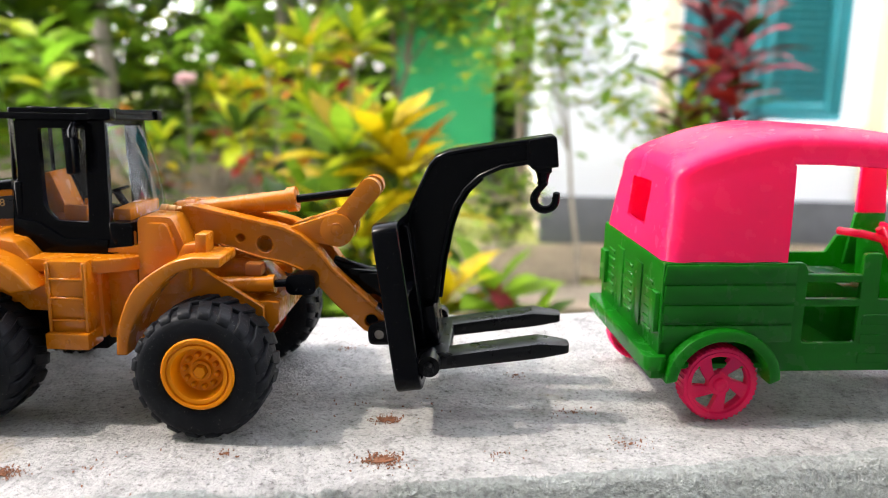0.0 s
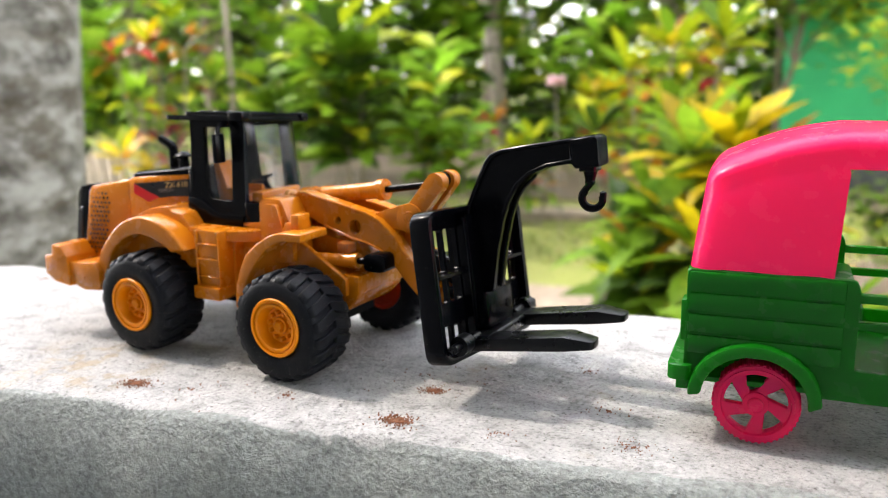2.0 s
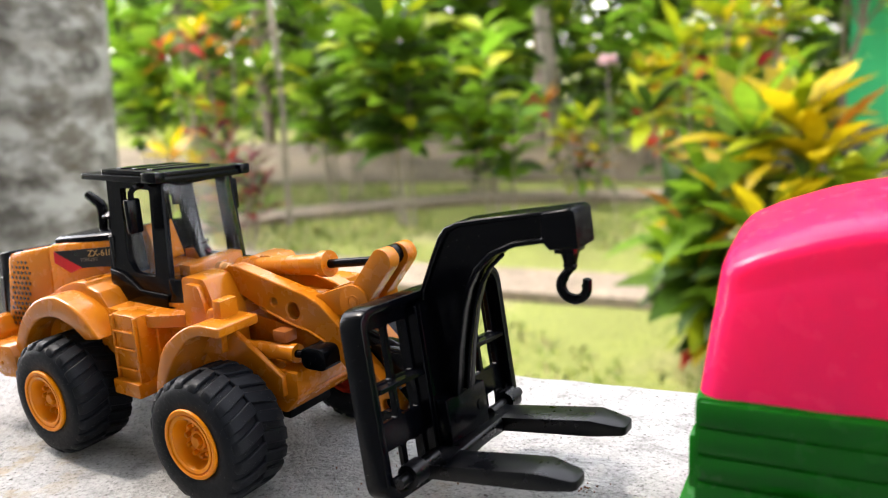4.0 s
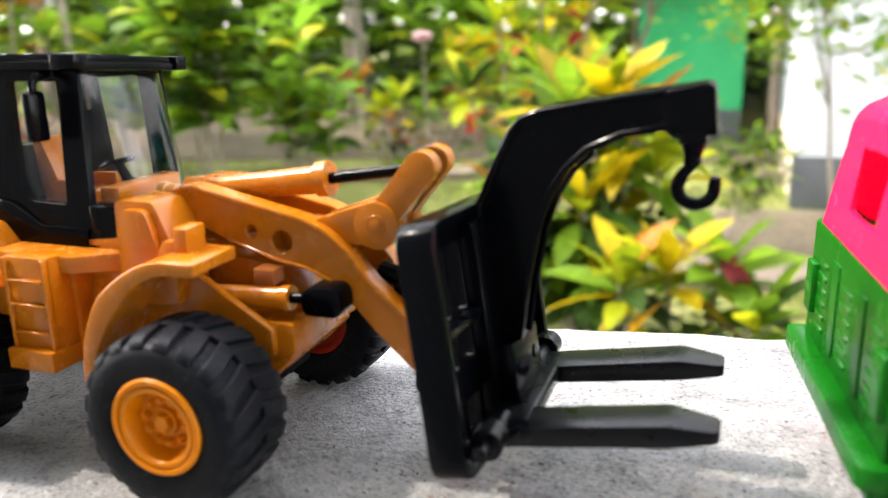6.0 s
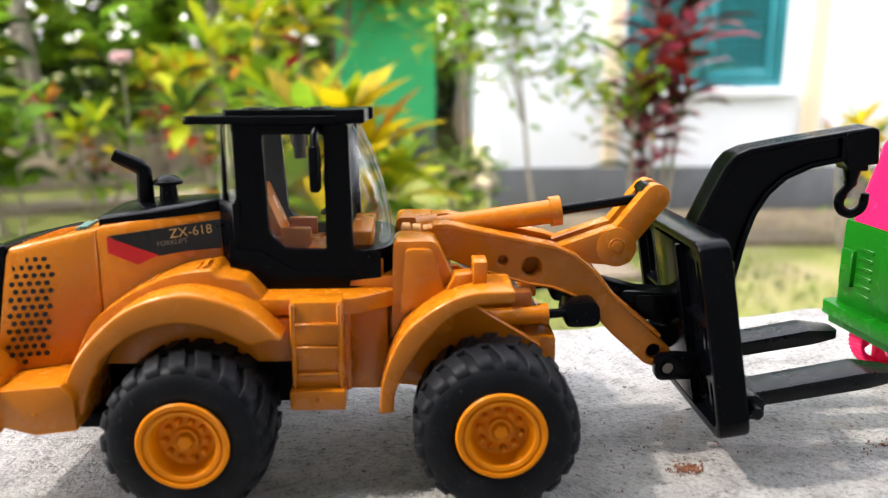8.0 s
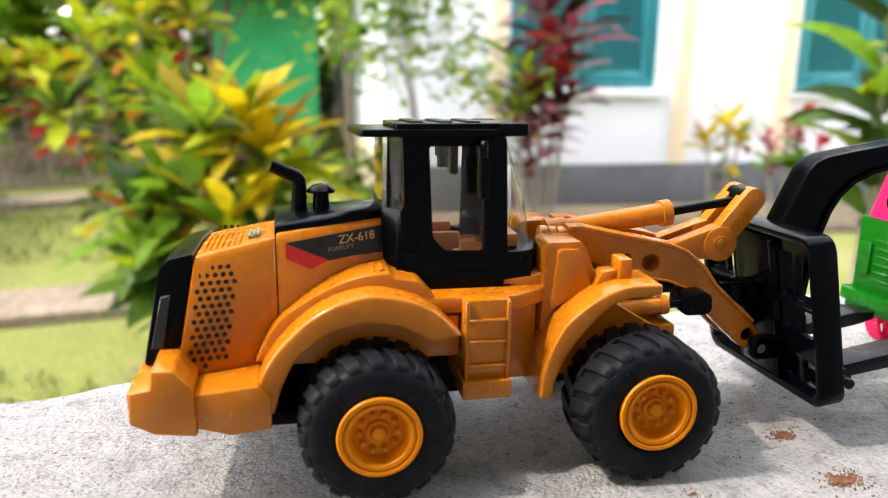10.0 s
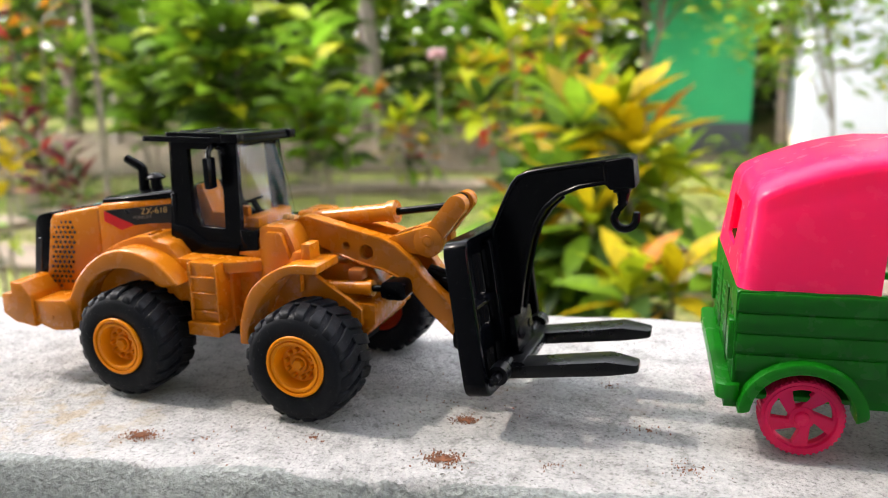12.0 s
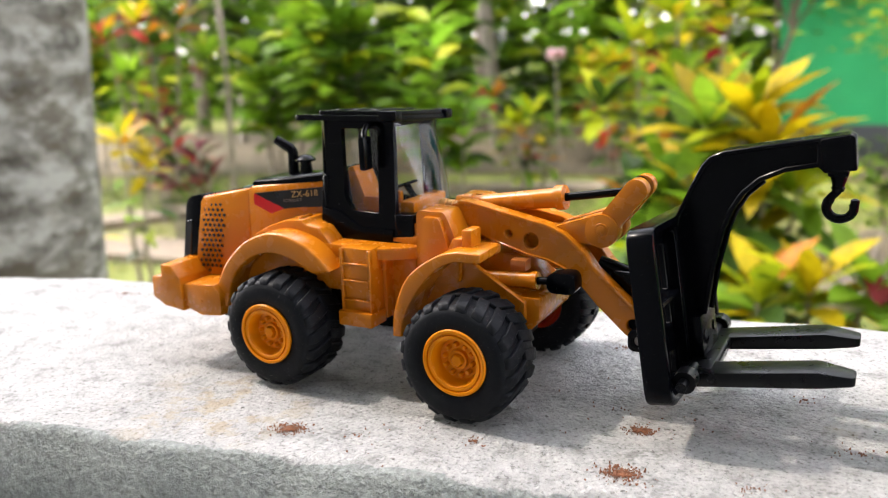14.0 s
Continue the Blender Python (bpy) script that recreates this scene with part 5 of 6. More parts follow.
def house():
    top = 2.6
    win = [(1.15, 2.00), (2.86, 3.75)]
    z0, z1 = -0.125, 1.25
    holes = [[(a, z0), (b, z0), (b, z1), (a, z1)] for a, b in win]
    ob = thing("house", "white house with cream pilasters and dark grey plinth", "house", Matrix())
    part("wall", plate([(HX, FLOOR + 0.25), (7.0, FLOOR + 0.25), (7.0, top), (HX, top)], HY, HY + 0.14, holes=holes), WHITE_WALL, ob, "white painted front wall")
    part("wall", box(HX, HX + 0.14, HY + 0.14, 9.0, FLOOR + 0.25, top), WHITE_WALL, ob, "white painted end wall")
    part("wall", box(7.0, 7.14, HY, 9.0, FLOOR, top), WHITE_WALL, ob)
    part("wall", box(HX, 7.14, 9.0, 9.14, FLOOR, top), WHITE_WALL, ob)
    part("plinth", box(HX - 0.015, 7.0, HY - 0.03, HY + 0.15, FLOOR - 0.05, FLOOR + 0.255, 0.006), PLINTH_AND_BACKING, ob, "dark grey painted plinth")
    part("plinth", box(HX - 0.015, HX + 0.16, HY + 0.15, 9.1, FLOOR - 0.05, FLOOR + 0.252, 0.006), CREAM_WALL, ob, "cream side plinth")
    part("pilaster", box(1.045, 1.125, HY - 0.03, HY + 0.01, FLOOR + 0.256, top, 0.004), CREAM_WALL, ob, "cream painted strip")
    part("pilaster", box(2.11, 2.20, HY - 0.03, HY + 0.01, FLOOR + 0.256, top, 0.004), CREAM_WALL, ob, "cream painted strip")
    part("pilaster", box(2.74, 2.83, HY - 0.03, HY + 0.01, FLOOR + 0.256, top, 0.004), CREAM_WALL, ob, "cream painted strip")
    part("roof", box(HX - 0.1, 7.3, HY - 0.1, 9.3, top, top + 0.12), WHITE_WALL, ob, "roof slab with eaves")
    # added dark sheet, painted for the shade of the room behind the shutters
    part("dark_backing", box(HX + 0.15, 6.99, HY + 0.9, HY + 0.95, FLOOR, top), PLINTH_AND_BACKING, ob)
    for a, b in win:
        w = part("window", joined(box(a, b, HY + 0.02, HY + 0.10, z0, z0 + 0.035, 0.003), box(a, b, HY + 0.02, HY + 0.10, z1 - 0.035, z1, 0.003), box(a, a + 0.035, HY + 0.02, HY + 0.10, z0 + 0.035, z1 - 0.035, 0.003), box(b - 0.035, b, HY + 0.02, HY + 0.10, z0 + 0.035, z1 - 0.035, 0.003)), TEAL, ob, "teal window frame with louvred shutters")
        mid = (a + b) / 2
        for s0, s1 in ((a + 0.04, mid - 0.006), (mid + 0.006, b - 0.04)):
            sh = part("shutter", joined(*[box(*q, 0.003) for q in ((s0, s0 + 0.05, HY + 0.03, HY + 0.065, z0 + 0.04, z1 - 0.04), (s1 - 0.05, s1, HY + 0.03, HY + 0.065, z0 + 0.04, z1 - 0.04), (s0 + 0.05, s1 - 0.05, HY + 0.03, HY + 0.065, z0 + 0.04, z0 + 0.10), (s0 + 0.05, s1 - 0.05, HY + 0.03, HY + 0.065, z1 - 0.10, z1 - 0.04))]), TEAL, ob, "teal louvred shutter")
            slats(s0 + 0.05, s1 - 0.05, z0 + 0.10, z1 - 0.10, HY + 0.048, sh)
        part("sill", box(a - 0.04, b + 0.04, HY - 0.045, HY + 0.02, z0 - 0.045, z0 - 0.002, 0.004), WHITE_WALL, ob)


house()
hut = thing("green_hut", "green painted garden building with a dark base", "building")
part("wall", box(-0.56, 0.20, 6.30, 6.42, FLOOR + 0.25, 0.75), GREEN_WALL, hut)
part("wall", box(-0.56, -0.44, 6.42, 8.0, FLOOR + 0.25, 0.75), GREEN_WALL, hut)
part("base", box(-0.575, 0.20, 6.28, 6.43, FLOOR - 0.05, FLOOR + 0.255, 0.005), PLINTH_AND_BACKING, hut)
part("roof", plate([(6.15, 0.75), (8.1, 1.00), (8.1, 1.05), (6.15, 0.80)], -0.70, 0.35, axis="x"), BARK, hut)

# ---- plants ----


class Foliage:
    """Gathers leaves, each a small folded blade, into one mesh."""

    def __init__(self, seed):
        self.rnd, self.co, self.faces, self.kinds, self.n = random.Random(seed), [], [], [], 0

    def leaf(self, base, way, length, width, droop=0.5, kind=0, rows=4, fold=0.25, peak=0.45):
        way = Vector(way).normalized()
        side = way.cross(Vector((0, 0, 1)))
        side = side.normalized() if side.length > 0.05 else Vector((1, 0, 0))
        twist = self.rnd.uniform(-0.5, 0.5)
        side = Matrix.Rotation(twist, 3, way) @ side
        p, d, start = Vector(base), way.copy(), self.n
        for i in range(rows + 1):
            u = i / rows
            w = width * 0.5 * (math.sin(math.pi * u ** (math.log(0.5) / math.log(peak))) if 0 < u < 1 else 0.04)
            up = side.cross(d).normalized()
            self.co += [p - side * w + up * w * fold, p.copy(), p + side * w + up * w * fold]
            p = p + d * (length / rows)
            d = (d + Vector((0, 0, -droop / rows))).normalized()
        for i in range(rows):
            a = start + 3 * i
            self.faces += [(a, a + 1, a + 4, a + 3), (a + 1, a + 2, a + 5, a + 4)]
            self.kinds += [kind, kind]
        self.n += 3 * (rows + 1)

    def mesh(self, name, materials, parent=None, label="", kind=""):
        me = bpy.data.meshes.new(name)
        me.from_pydata([tuple(v) for v in self.co], [], self.faces)
        for m in materials:
            me.materials.append(m)
        me.polygons.foreach_set("material_index", self.kinds)
        me.polygons.foreach_set("use_smooth", [True] * len(self.faces))
        ob = new(name, me)
        ob.parent = parent
        return tagged(ob, label, kind=kind)


def pick(rnd, weights):
    k = rnd.uniform(0, sum(weights))
    for i, w in enumerate(weights):
        k -= w
        if k <= 0:
            return i
    return len(weights) - 1


def shrub(name, label, category, x, y, stems, mats, top_mix, low_mix, seed, leaf=0.16, width=0.045, per=34, droop=0.7, clothed=0.75, stem_r=0.012, lift=0.55, group=""):
    """Upright stems with leaves spiralling round them; stems: (dx, dy, height above the ground)."""
    rnd = random.Random(seed)
    ob = thing(name, label, category, Matrix.Translation((x, y, FLOOR)), group)
    fol = Foliage(seed)
    for dx, dy, h in stems:
        pts = []
        bx, by = dx * 0.35, dy * 0.35
        for i in range(6):
            u = i / 5
            pts.append(Vector((bx + (dx - bx) * u + rnd.uniform(-0.01, 0.01), by + (dy - by) * u + rnd.uniform(-0.01, 0.01), h * u - 0.02)))
        part("stem", tube(pts, [stem_r * (1 - 0.55 * i / 5) for i in range(6)], 7), STEM, ob)
        n = int(per * h * clothed / 0.5)
        for k in range(n):
            u = 1 - clothed * (k / n) ** 0.9
            i = min(4, int(u * 5))
            p = pts[i].lerp(pts[i + 1], u * 5 - i)
            a = k * 2.399 + rnd.uniform(-0.3, 0.3)
            rise = lift + 0.9 * (u - 0.55) + rnd.uniform(-0.25, 0.25)
            way = (math.cos(a), math.sin(a), rise)
            mix = top_mix if rnd.random() < min(1, max(0.12, (u - 0.62) / 0.22)) else low_mix
            fol.leaf(p, way, leaf * rnd.uniform(0.65, 1.15), width * rnd.uniform(0.75, 1.2), droop * rnd.uniform(0.6, 1.3), pick(rnd, mix))
    fol.mesh("foliage", mats, ob)
    return ob


CROTON = [L_YELLOW, L_LIME, L_GREEN, L_ORANGE, L_RED, L_DARK]


def croton(label, x, y, stems, leaf, width, seed, head=13, below=16, tops=(3, 4, 2, 0.6, 0.3, 0.3), lows=(0.7, 1.4, 3, 1.0, 1.0, 4), name="croton_bush"):
    """Woody stems that each carry a rosette of broad leaves at the tip and looser, darker leaves below. stems: (dx, dy, height above the ground, tops or None)."""
    rnd = random.Random(seed)
    ob = thing(name, label, "shrub", Matrix.Translation((x, y, FLOOR)), "crotons")
    fol = Foliage(seed)
    for dx, dy, h, own in stems:
        foot = Vector((dx * 0.3, dy * 0.3, -0.02))
        tip = Vector((dx, dy, h))
        pts = [foot.lerp(tip, i / 5) + Vector((rnd.uniform(-0.012, 0.012), rnd.uniform(-0.012, 0.012), 0)) for i in range(6)]
        part("stem", tube(pts, [0.011 * (1 - 0.5 * i / 5) for i in range(6)], 7), STEM, ob)
        for k in range(head):
            a = k * 2.399 + rnd.uniform(-0.25, 0.25)
            steep = 1.7 - 2.0 * k / head + rnd.uniform(-0.2, 0.2)
            p = tip - Vector((0, 0, 0.05 * k / head))
            fol.leaf(p, (math.cos(a), math.sin(a), steep), leaf * rnd.uniform(0.8, 1.15), width * rnd.uniform(0.85, 1.2), rnd.uniform(0.4, 0.9), pick(rnd, own or tops), 4, 0.2, 0.55)
        for k in range(below):
            u = 0.92 - 0.62 * k / below
            p = pts[int(u * 5)].lerp(pts[int(u * 5) + 1], u * 5 - int(u * 5))
            a = k * 2.399 + rnd.uniform(-0.5, 0.5)
            fol.leaf(p, (math.cos(a), math.sin(a), rnd.uniform(-0.15, 0.55)), leaf * rnd.uniform(0.7, 1.05), width * rnd.uniform(0.8, 1.1), rnd.uniform(0.7, 1.3), pick(rnd, lows), 4, 0.2, 0.55)
    fol.mesh("foliage", CROTON, ob)
    return ob


GOLD_TOP, LIME_TOP, RED_TOP, GREEN_TOP = (6, 2, 0.4, 0.6, 0, 0), (1.5, 5, 2.5, 0.3, 0.1, 0.4), (0.2, 0.2, 2, 1.6, 4, 2.5), (0.4, 2, 5, 0.2, 0.2, 1.5)
croton("tall croton shrub with a golden-yellow top and dark lower leaves", -0.14, 2.12, [(0.06, -0.02, 0.62, GOLD_TOP), (0.0, 0.03, 0.70, GOLD_TOP), (-0.12, 0.02, 0.68, GREEN_TOP), (-0.20, -0.04, 0.50, GREEN_TOP), (0.12, 0.08, 0.50, LIME_TOP), (-0.05, -0.14, 0.44, None), (-0.16, 0.14, 0.58, (1, 3, 3, 0.3, 0, 2)), (-0.24, -0.06, 0.30, (0, 0.3, 2, 0.3, 0.4, 5)), (-0.30, 0.06, 0.40, (0, 0.5, 2, 0.2, 0.4, 5)), (-0.18, 0.02, 0.22, (0, 0, 1, 0.2, 0.8, 5))], 0.24, 0.066, 1, 16, 22, lows=(0.4, 1.2, 3, 0.3, 0, 5))
croton("low croton shrub with yellow, orange and green drooping leaves", 0.06, 1.72, [(0.0, 0.0, 0.34, GOLD_TOP), (0.12, 0.02, 0.36, GREEN_TOP), (-0.10, -0.03, 0.33, None), (0.20, -0.05, 0.26, GREEN_TOP)], 0.19, 0.06, 2, 14, 14, (2, 3, 4, 0.8, 0, 1), (1, 2, 4, 0.8, 0, 3))
croton("tall lime-yellow croton shrub behind the lawn", -0.56, 3.05, [(0.0, 0.0, 1.00, LIME_TOP), (-0.20, 0.08, 0.92, LIME_TOP), (0.18, 0.10, 1.02, LIME_TOP), (0.06, -0.14, 0.74, GREEN_TOP), (-0.26, -0.10, 0.66, GREEN_TOP)], 0.20, 0.062, 3, 17, 18, lows=(0.4, 1.0, 3, 0.8, 0.8, 5))
croton("croton shrub with lime tops and red lower leaves", -1.55, 5.40, [(0.0, 0.0, 0.78, LIME_TOP), (0.20, 0.1, 0.70, LIME_TOP), (-0.18, 0.0, 0.72, GOLD_TOP), (0.05, -0.15, 0.60, RED_TOP), (-0.1, 0.2, 0.66, LIME_TOP)], 0.20, 0.065, 4, 15, 14, (3.4, 4.5, 1, 0.8, 0.4, 0.2), (0.4, 0.6, 1.5, 2, 4, 2.5))
croton("mixed green and red croton shrub", -0.98, 4.3, [(0.0, 0.0, 0.86, LIME_TOP), (0.2, 0.05, 0.98, LIME_TOP), (-0.2, 0.05, 0.72, None), (0.1, -0.15, 0.6, GREEN_TOP)], 0.20, 0.06, 5, 17, 18, lows=(0.4, 1.0, 3, 1.2, 1.6, 5))
croton("small green and yellow croton shrub", -1.62, 4.15, [(0.0, 0.0, 0.52, LIME_TOP), (0.12, 0.05, 0.40, GREEN_TOP), (-0.12, 0.02, 0.45, None), (-0.3, 0.1, 0.60, RED_TOP)], 0.15, 0.055, 6)
croton("slim croton with a hanging yellow leaf on the lawn", -2.45, 4.30, [(0.0, 0.0, 0.40, LIME_TOP), (0.05, 0.03, 0.30, GOLD_TOP)], 0.16, 0.06, 7, 8, 4)
croton("orange and red leaved croton shrub near the pale trunk", -3.35, 3.0, [(0.0, 0.0, 0.98, RED_TOP), (0.15, 0.05, 1.06, RED_TOP), (-0.2, 0.1, 1.1, (3, 1, 0.5, 3, 1, 0)), (0.3, 0.1, 0.88, GREEN_TOP), (0.05, -0.2, 0.80, GREEN_TOP), (-0.35, 0.0, 1.02, RED_TOP)], 0.17, 0.06, 8, 13, 14, RED_TOP, (0.2, 0.8, 4, 0.8, 1.0, 4))
croton("yellow-orange croton beside the pale trunk", -2.30, 1.86, [(0.0, 0.0, 0.62, (5, 1.5, 0.5, 1.5, 0, 0)), (0.07, 0.04, 0.52, GOLD_TOP)], 0.13, 0.042, 9, 11, 8)
croton("yellow croton in front of the house", 1.98, 3.30, [(0.0, 0.0, 0.56, GOLD_TOP), (0.08, 0.03, 0.50, GOLD_TOP), (-0.1, 0.0, 0.49, GOLD_TOP)], 0.13, 0.045, 10, 12, 5)
MAROON = [L_MAROON, L_RED, L_PINK, L_DARK, L_GREEN, L_LIME]
shrub("cordyline", "dark red cordyline with long strap leaves on bare stems", "shrub", 1.10, 3.40, [(0.0, 0.0, 1.25), (0.10, 0.06, 1.05), (-0.12, -0.02, 0.86), (0.16, -0.05, 1.35), (-0.02, 0.1, 0.66)], MAROON, (2.6, 3.6, 1.2, 0.6, 0.2, 0), (3, 2.4, 2.0, 1.6, 0.5, 0), 11, 0.28, 0.062, 30, 0.9, 0.55, group="cordylines")
shrub("cordyline", "maroon cordyline beside the pale trunk", "shrub", -2.85, 2.62, [(0.0, 0.0, 0.58), (0.12, 0.04, 0.48), (-0.15, 0.05, 0.62), (0.22, 0.0, 0.36)], MAROON, (5, 1.6, 0.3, 2, 0.4, 0.2), (4, 0.8, 0.2, 4, 1, 0), 12, 0.2, 0.045, 30, 0.9, 0.6, group="cordylines")
shrub("cordyline", "slender plant with lime leaves before the window", "shrub", 0.98, 3.28, [(0.0, 0.0, 0.86)], CROTON, (1, 5, 3, 0, 0, 0), (0, 2, 4, 0, 0, 1), 13, 0.15, 0.05, 26, 0.6, 0.3, group="cordylines")
shrub("flowering_shrub", "pink flowering shrub beside the house", "shrub", 2.38, 3.42, [(0.0, 0.0, 0.58), (0.1, 0.05, 0.62), (-0.12, 0.0, 0.55), (0.2, 0.0, 0.5)], [L_PINK, L_RED, L_GREEN, L_LIGHT], (4, 2, 1, 1), (1, 1, 3, 2), 14, 0.10, 0.05, 34, 0.4, 0.45)
GREENS = [L_GREEN, L_LIGHT, L_DARK, L_LIME]
for n, (x, y, hgt, spread, leafs, mix) in enumerate([(-3.8, 4.6, 1.5, 0.5, 0.30, (2, 1.5, 4, 0.6)), (-2.95, 5.2, 1.7, 0.45, 0.34, (2, 1, 5, 0.4)), (-2.4, 4.3, 1.25, 0.35, 0.26, (3, 1.6, 3, 0.8)), (-3.3, 3.9, 1.2, 0.4, 0.26, (4, 3, 2, 1)), (-4.6, 3.6, 1.5, 0.5, 0.28, (3, 2, 3, 1)), (-2.0, 5.9, 1.35, 0.45, 0.25, (3, 2, 3, 0.5)), (-4.6, 5.4, 1.9, 0.6, 0.34, (3, 3, 3, 1)), (-0.9, 5.6, 1.0, 0.4, 0.22, (3, 3, 2, 1.5)), (-1.9, 3.7, 0.9, 0.22, 0.20, (3, 2, 3, 0.6)), (-2.35, 3.45, 1.15, 0.3, 0.28, (2, 1, 4, 0.5))]):
    rr = random.Random(100 + n)
    mix = (mix[0] * 1.2, mix[1] * 1.7, mix[2] * 0.45, mix[3] * 1.5)
    stems = [(rr.uniform(-spread, spread), rr.uniform(-spread, spread) * 0.7, hgt * rr.uniform(0.65, 1.05)) for _ in range(4)]
    shrub("broadleaf_shrub", "green broad-leaved shrub at the garden edge", "shrub", x, y, stems, GREENS, mix, (mix[0], mix[1] * 0.4, mix[2] * 1.6, 0.2), 200 + n, leafs * 1.15, leafs * 0.5, 26, 0.9, 0.6, 0.010, 0.4, "broad-leaved shrubs")
shrub("broadleaf_shrub", "dark green large-leaved plant close to the ledge", "shrub", 1.42, 1.62, [(0.0, 0.0, 0.92), (0.12, 0.08, 1.0), (0.3, 0.1, 1.05), (-0.05, -0.1, 0.8)], GREENS, (2, 0.6, 5, 0.5), (1, 0.3, 5, 0.2), 230, 0.34, 0.15, 12, 0.9, 0.45, 0.014, 0.4, "broad-leaved shrubs")


def blossom(label, x, y, z, size, petals, material, seed):
    """A small flower on a thin stalk."""
    ob = thing("flower", label, "flower", Matrix.Translation((x, y, FLOOR)), "garden flowers")
    part("stalk", tube([(0.03, 0.02, 0.0), (0.01, 0.0, (z - FLOOR) * 0.6), (0, 0, z - FLOOR)], [0.005, 0.004, 0.003], 6), STEM, ob)
    fol = Foliage(seed)
    for k in range(petals):
        a = k * 2.399
        fol.leaf((0, 0, z - FLOOR), (math.cos(a), math.sin(a), 0.9 - 1.3 * k / petals), size, size * 0.7, 0.3, 0, 3)
    fol.mesh("petals", [material], ob)


WHITE_PETAL = leaf_matter("white_petal", (0.85, 0.85, 0.82), (0.9, 0.9, 0.88), 0.4)
PALE_PETAL = leaf_matter("pale_pink_petal", (0.75, 0.52, 0.52), (0.85, 0.66, 0.64), 0.4)
blossom("small bright white flower on a thin stalk", -3.67, 4.20, 0.01, 0.035, 10, WHITE_PETAL, 501)
blossom("pale pink flower head above the shrubs", -1.36, 3.86, 0.04, 0.06, 26, PALE_PETAL, 502)


def small_tree(name, label, x, y, height, crown, leaf, count, mats, mix, seed, r=0.03, bark=STEM, start=0.45):
    """A tapered trunk, limbs, and leaves clustered about the ends of the twigs. crown: (half x, half y, low z, high z) above the ground."""
    rnd = random.Random(seed)
    ob = thing(name, label, "tree", Matrix.Translation((x, y, FLOOR)), "garden trees")
    trunk = [(rnd.uniform(-0.03, 0.03) * k, rnd.uniform(-0.03, 0.03) * k, height * k / 6 - 0.03) for k in range(7)]
    part("trunk", tube(trunk, [r * (1 - 0.75 * k / 6) for k in range(7)], 10), bark, ob)
    fol, hx, hy, z0, z1 = Foliage(seed), *crown
    tips = []
    for _ in range(16):
        u = rnd.uniform(start, 1)
        s = Vector(trunk[min(5, int(u * 6))])
        e = Vector((rnd.uniform(-hx, hx), rnd.uniform(-hy, hy), rnd.uniform(z0, z1)))
        m = s.lerp(e, 0.5) + Vector((0, 0, 0.12 * height * rnd.uniform(0, 0.6)))
        part("limb", tube([s, m, e], [r * 0.4, r * 0.22, r * 0.08], 6), bark, ob)
        tips += [e, m.lerp(e, 0.5), m]
    for _ in range(count):
        c = tips[int(rnd.random() * len(tips))]
        p = c + Vector((rnd.gauss(0, 0.12), rnd.gauss(0, 0.12), rnd.gauss(0, 0.09))) * (hx / 0.5)
        a = rnd.uniform(0, 2 * math.pi)
        fol.leaf(p, (math.cos(a), math.sin(a), rnd.uniform(-0.5, 0.4)), leaf * rnd.uniform(0.6, 1.2), leaf * 0.42 * rnd.uniform(0.7, 1.2), 0.5, pick(rnd, mix), 2)
    fol.mesh("crown", mats, ob)
    return ob


small_tree("young_tree", "slender young tree with small light green leaves", 0.55, 3.15, 1.2, (0.40, 0.30, 0.62, 1.75), 0.085, 1500, GREENS, (1.6, 6, 0.2, 3), 301, 0.011)
small_tree("young_tree", "small bush-like tree with dark green leaves", 0.22, 3.0, 0.5, (0.10, 0.10, 0.22, 0.55), 0.06, 420, GREENS, (3, 2, 3, 0.6), 302, 0.012)
small_tree("garden_tree", "leafy tree shading the lawn edge", -5.2, 4.4, 2.6, (1.1, 0.9, 0.9, 3.2), 0.16, 1500, GREENS, (3, 3, 3, 1), 303, 0.07, BARK)
small_tree("garden_tree", "tree with bright sunlit leaves behind the shrubs", -1.2, 6.9, 2.6, (1.1, 0.8, 1.0, 3.0), 0.15, 1500, GREENS, (3, 4, 2, 1.5), 304, 0.06, BARK)
small_tree("garden_tree", "tree with bright sunlit leaves at the wood's edge", -3.3, 7.0, 2.8, (1.2, 0.8, 1.1, 3.0), 0.15, 1500, GREENS, (3, 4, 2.4, 1.2), 305, 0.06, BARK)
small_tree("garden_tree", "leafy tree hanging over the green hut", 0.42, 5.7, 2.4, (0.85, 0.5, 0.95, 2.6), 0.10, 1300, GREENS, (3, 4, 1.6, 2), 306, 0.04, BARK)
small_tree("garden_tree", "light green tree hiding the hut's eaves", -0.52, 5.95, 1.9, (0.62, 0.30, 1.20, 2.2), 0.12, 1900, GREENS, (2, 5, 1.2, 2), 308, 0.03, BARK)
small_tree("garden_tree", "dense green tree far behind the shrubs", -6.6, 6.6, 3.2, (1.4, 1.0, 0.8, 3.6), 0.18, 1600, GREENS, (3, 3, 3, 1), 307, 0.08, BARK)


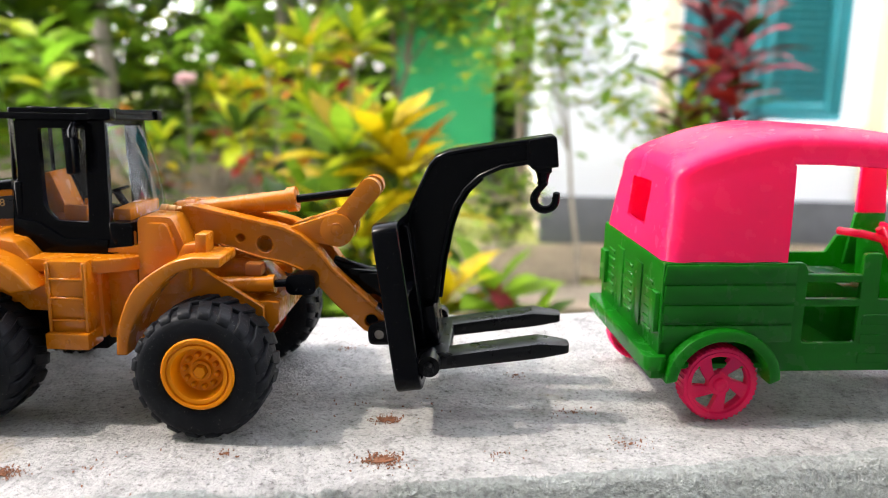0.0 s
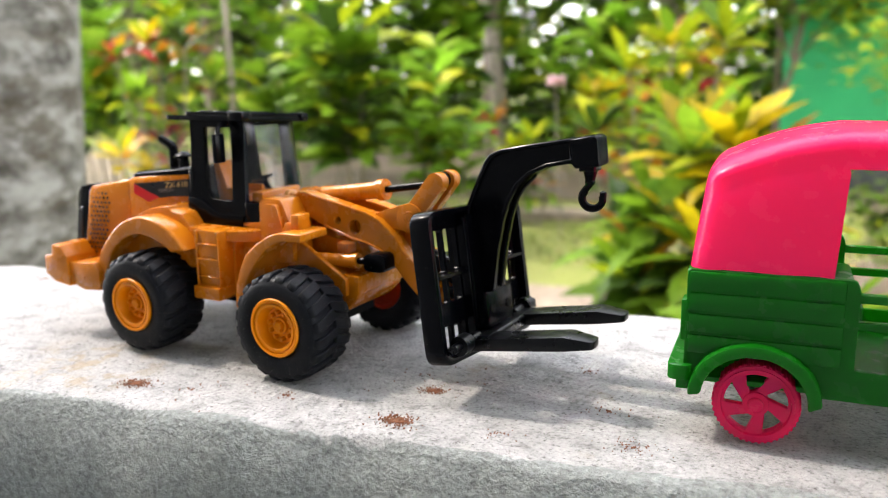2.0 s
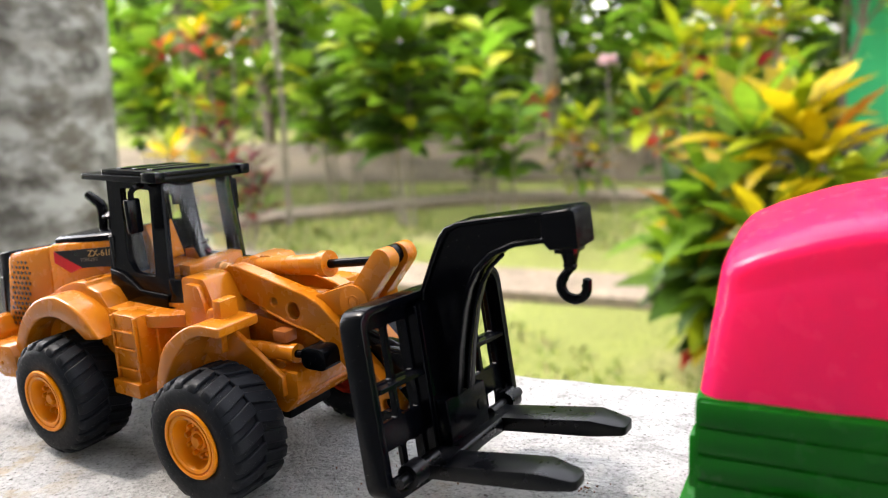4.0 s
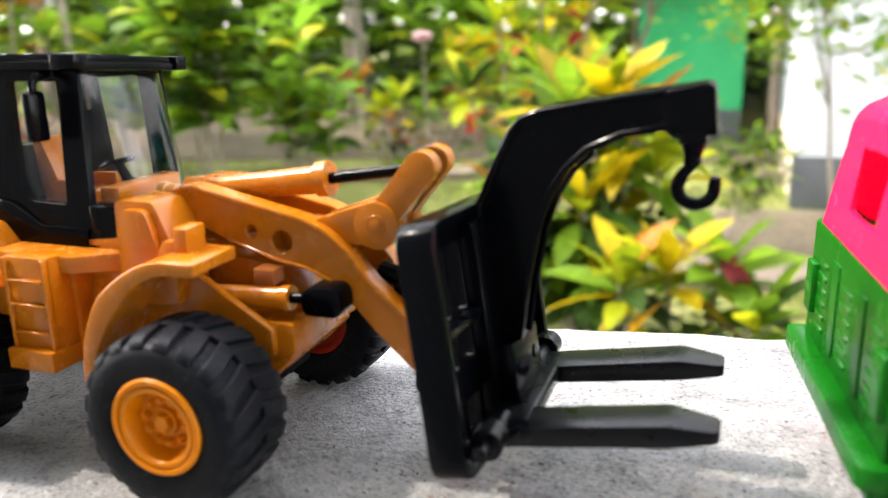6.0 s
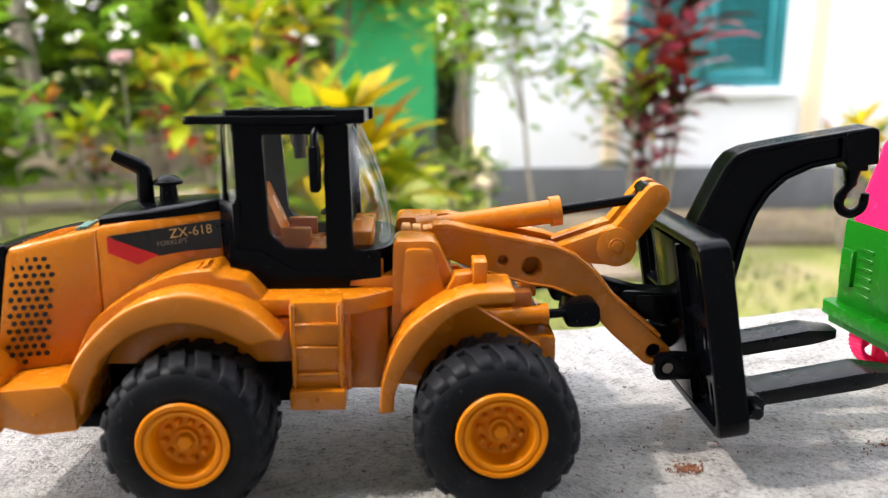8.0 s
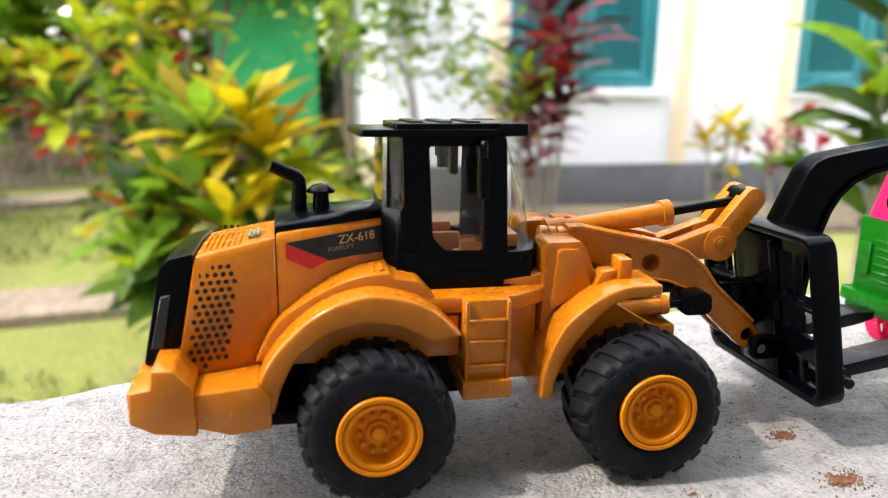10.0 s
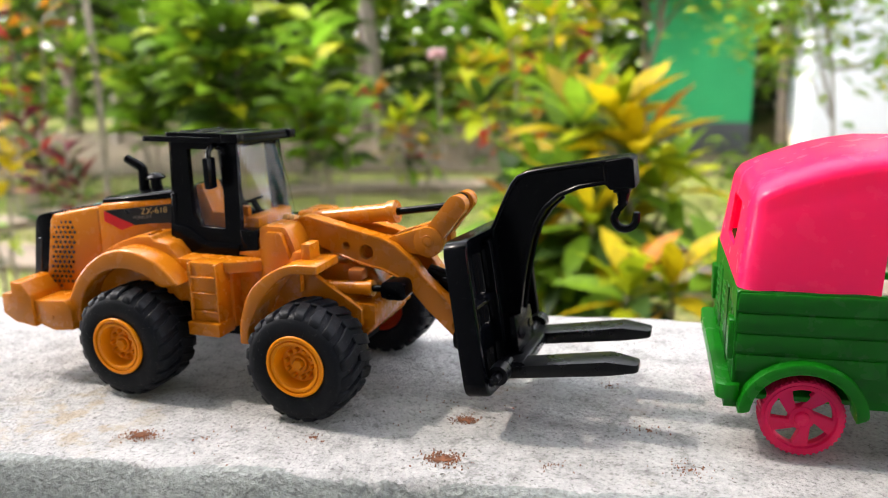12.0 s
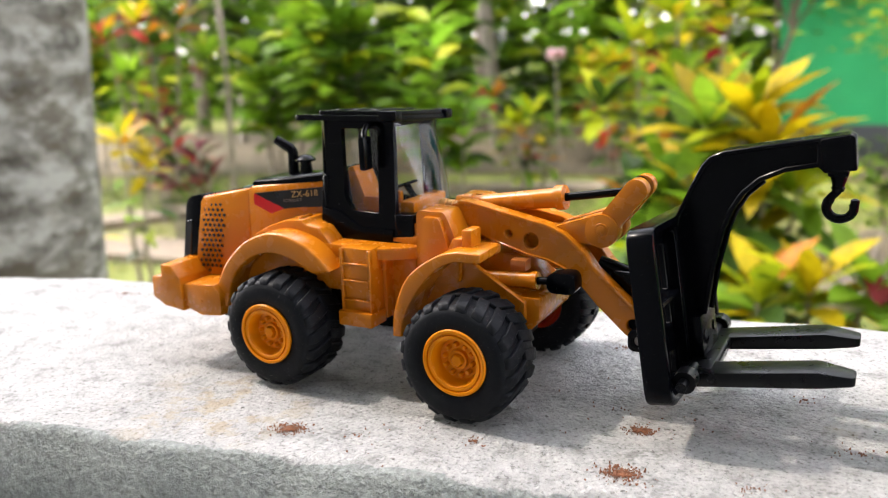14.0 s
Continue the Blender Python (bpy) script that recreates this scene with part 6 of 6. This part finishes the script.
def slim_trunk(x, y, lean, r, label, h=4.5, bark=STEM):
    ob = thing("slim_tree", label, "tree", Matrix.Translation((x, y, FLOOR)), "slim trees")
    part("trunk", tube([(lean * k / 6 + 0.02 * math.sin(k * 1.9), 0, h * k / 6 - 0.03) for k in range(7)], [r * (1 - 0.35 * k / 6) for k in range(7)], 10), bark, ob)
    rr = random.Random(int(x * 100))
    fol = Foliage(int(x * 100))
    for _ in range(260):
        a = rr.uniform(0, 6.28)
        fol.leaf((lean + rr.gauss(0, 0.4), rr.gauss(0, 0.4), h + rr.gauss(-0.2, 0.3)), (math.cos(a), math.sin(a), rr.uniform(-0.5, 0.3)), rr.uniform(0.1, 0.22), 0.07, 0.6, pick(rr, (3, 3, 2, 1)), 2)
    fol.mesh("crown", GREENS, ob)


for x, y, lean, r in ((-3.35, 7.4, -0.25, 0.045), (-2.85, 6.3, -0.45, 0.045), (-3.75, 6.4, 0.5, 0.05), (-1.9, 7.8, 0.2, 0.06), (-5.5, 6.0, 0.3, 0.05), (-4.3, 8.0, -0.2, 0.06), (-6.4, 7.6, 0.4, 0.07), (-3.05, 3.2, 0.1, 0.018)):
    slim_trunk(x, y, lean, r, "slim pale trunk of a young tree", 4.5)


def woods():
    """The wood that closes the garden: many leaves at several depths, open in places to the sky."""
    fol = Foliage(77)
    rnd = fol.rnd
    for _ in range(31000):
        x, y = rnd.uniform(-17, 6.5), rnd.uniform(8.2, 13.0)
        z = FLOOR + 7.0 * rnd.random() ** 1.1
        gap = noise.noise((x * 0.55, z * 0.75, 4.0)) + 0.35 * noise.noise((x * 1.7, z * 1.9, 8.0))
        if gap > (0.78 if -6.0 < x < 0.5 else 0.42) and z > FLOOR + 0.6:
            continue
        a = rnd.uniform(0, 6.28)
        s = rnd.uniform(0.27, 0.60)
        tone = noise.noise((x * 0.5, z * 0.8, 1.0))
        kind = pick(rnd, (3, 3.2, 1.5, 1.2)) if tone > 0.0 else pick(rnd, (3, 0.8, 4, 0.2))
        fol.leaf((x, y, z), (math.cos(a), math.sin(a), rnd.uniform(-0.6, 0.4)), s, s * 0.5, 0.5, kind, 2)
    ob = fol.mesh("far_woods", GREENS, None, "dense green wood closing the garden", "stuff")
    return tagged(ob, category="woods")


woods()


def lawn():
    fol = Foliage(88)
    rnd = fol.rnd
    for _ in range(22000):
        x, y = rnd.uniform(-5.0, 2.6), rnd.uniform(1.0, 4.6)
        if noise.noise((x * 0.9, y * 0.9, 2.0)) < -0.05:
            continue
        a = rnd.uniform(0, 6.28)
        fol.leaf((x, y, FLOOR - 0.005), (math.cos(a) * 0.5, math.sin(a) * 0.5, 1), rnd.uniform(0.02, 0.055), 0.011, 0.8, pick(rnd, (4, 2.5, 2)), 2)
    return tagged(fol.mesh("lawn_grass", [L_GRASS, L_STRAW, L_DARK], None, "short patchy lawn grass", "stuff"), category="grass")


lawn()


def pale_trunk():
    ob = thing("palm_tree", "thick palm trunk with pale grey lichen-spotted bark", "tree", Matrix.Translation((-1.147, 0.659, FLOOR)))
    bm = bmesh.new()
    rows = []
    for j in range(90):
        z = -0.03 + 8.0 * j / 89
        r = 0.162 - 0.010 * min(z, 3.0) + 0.03 * math.exp(-z / 0.18) + 0.0035 * math.sin(z * 62) * (0.5 + noise.noise((0, 0, z * 3)))
        rows.append([bm.verts.new((r * (1 + 0.035 * noise.noise((math.cos(a) * 1.4, math.sin(a) * 1.4, z * 2.2))) * math.cos(a) + 0.040 * (z - 0.9), r * (1 + 0.035 * noise.noise((math.cos(a) * 1.4, math.sin(a) * 1.4, z * 2.2))) * math.sin(a) + 0.062 * (z - 0.9), z)) for a in (2 * math.pi * k / 40 for k in range(40))])
    for p, q in zip(rows, rows[1:]):
        for k in range(40):
            bm.faces.new((p[k - 1], p[k], q[k], q[k - 1]))
    part("trunk", bm, LICHEN, ob, "", 60)
    fol = Foliage(91)
    rr = fol.rnd
    for k in range(14):
        a = k * 2 * math.pi / 14 + rr.uniform(-0.2, 0.2)
        c, s = math.cos(a), math.sin(a)
        for i in range(24):
            u = i / 24
            p = (0.28 + 0.3 * c + 1.9 * u * c, 0.44 + 0.3 * s + 1.9 * u * s, 8.0 + 0.9 * u - 1.9 * u * u)
            for e in (-1, 1):
                fol.leaf(p, (-s * e + c * 0.7, c * e + s * 0.7, -0.25), 0.5 * (1 - 0.5 * u), 0.05, 0.7, pick(rr, (3, 1, 2, 0)), 2)
    fol.mesh("fronds", GREENS, ob)


pale_trunk()


# ---- unseen shell behind the camera, added to block light and shape the fill ----
part("fill_shell_wall", box(-6.0, 6.0, -1.75, -1.6, FLOOR - 0.1, 2.3), FILL_SHELL, None, "plain unseen wall added behind the camera to shape the fill light", kind="structure")
part("fill_shell_floor", box(-6.0, 6.0, -1.6, -0.12, FLOOR - 0.1, FLOOR + 0.03), RENDERED, None, "plain unseen concrete floor added behind the camera to shape the fill light", kind="structure")
part("ceiling", box(-6.0, 6.0, -1.75, -0.35, 2.3, 2.42), FILL_SHELL, None, "plain unseen ceiling added behind the camera to block and shape the light", kind="structure")
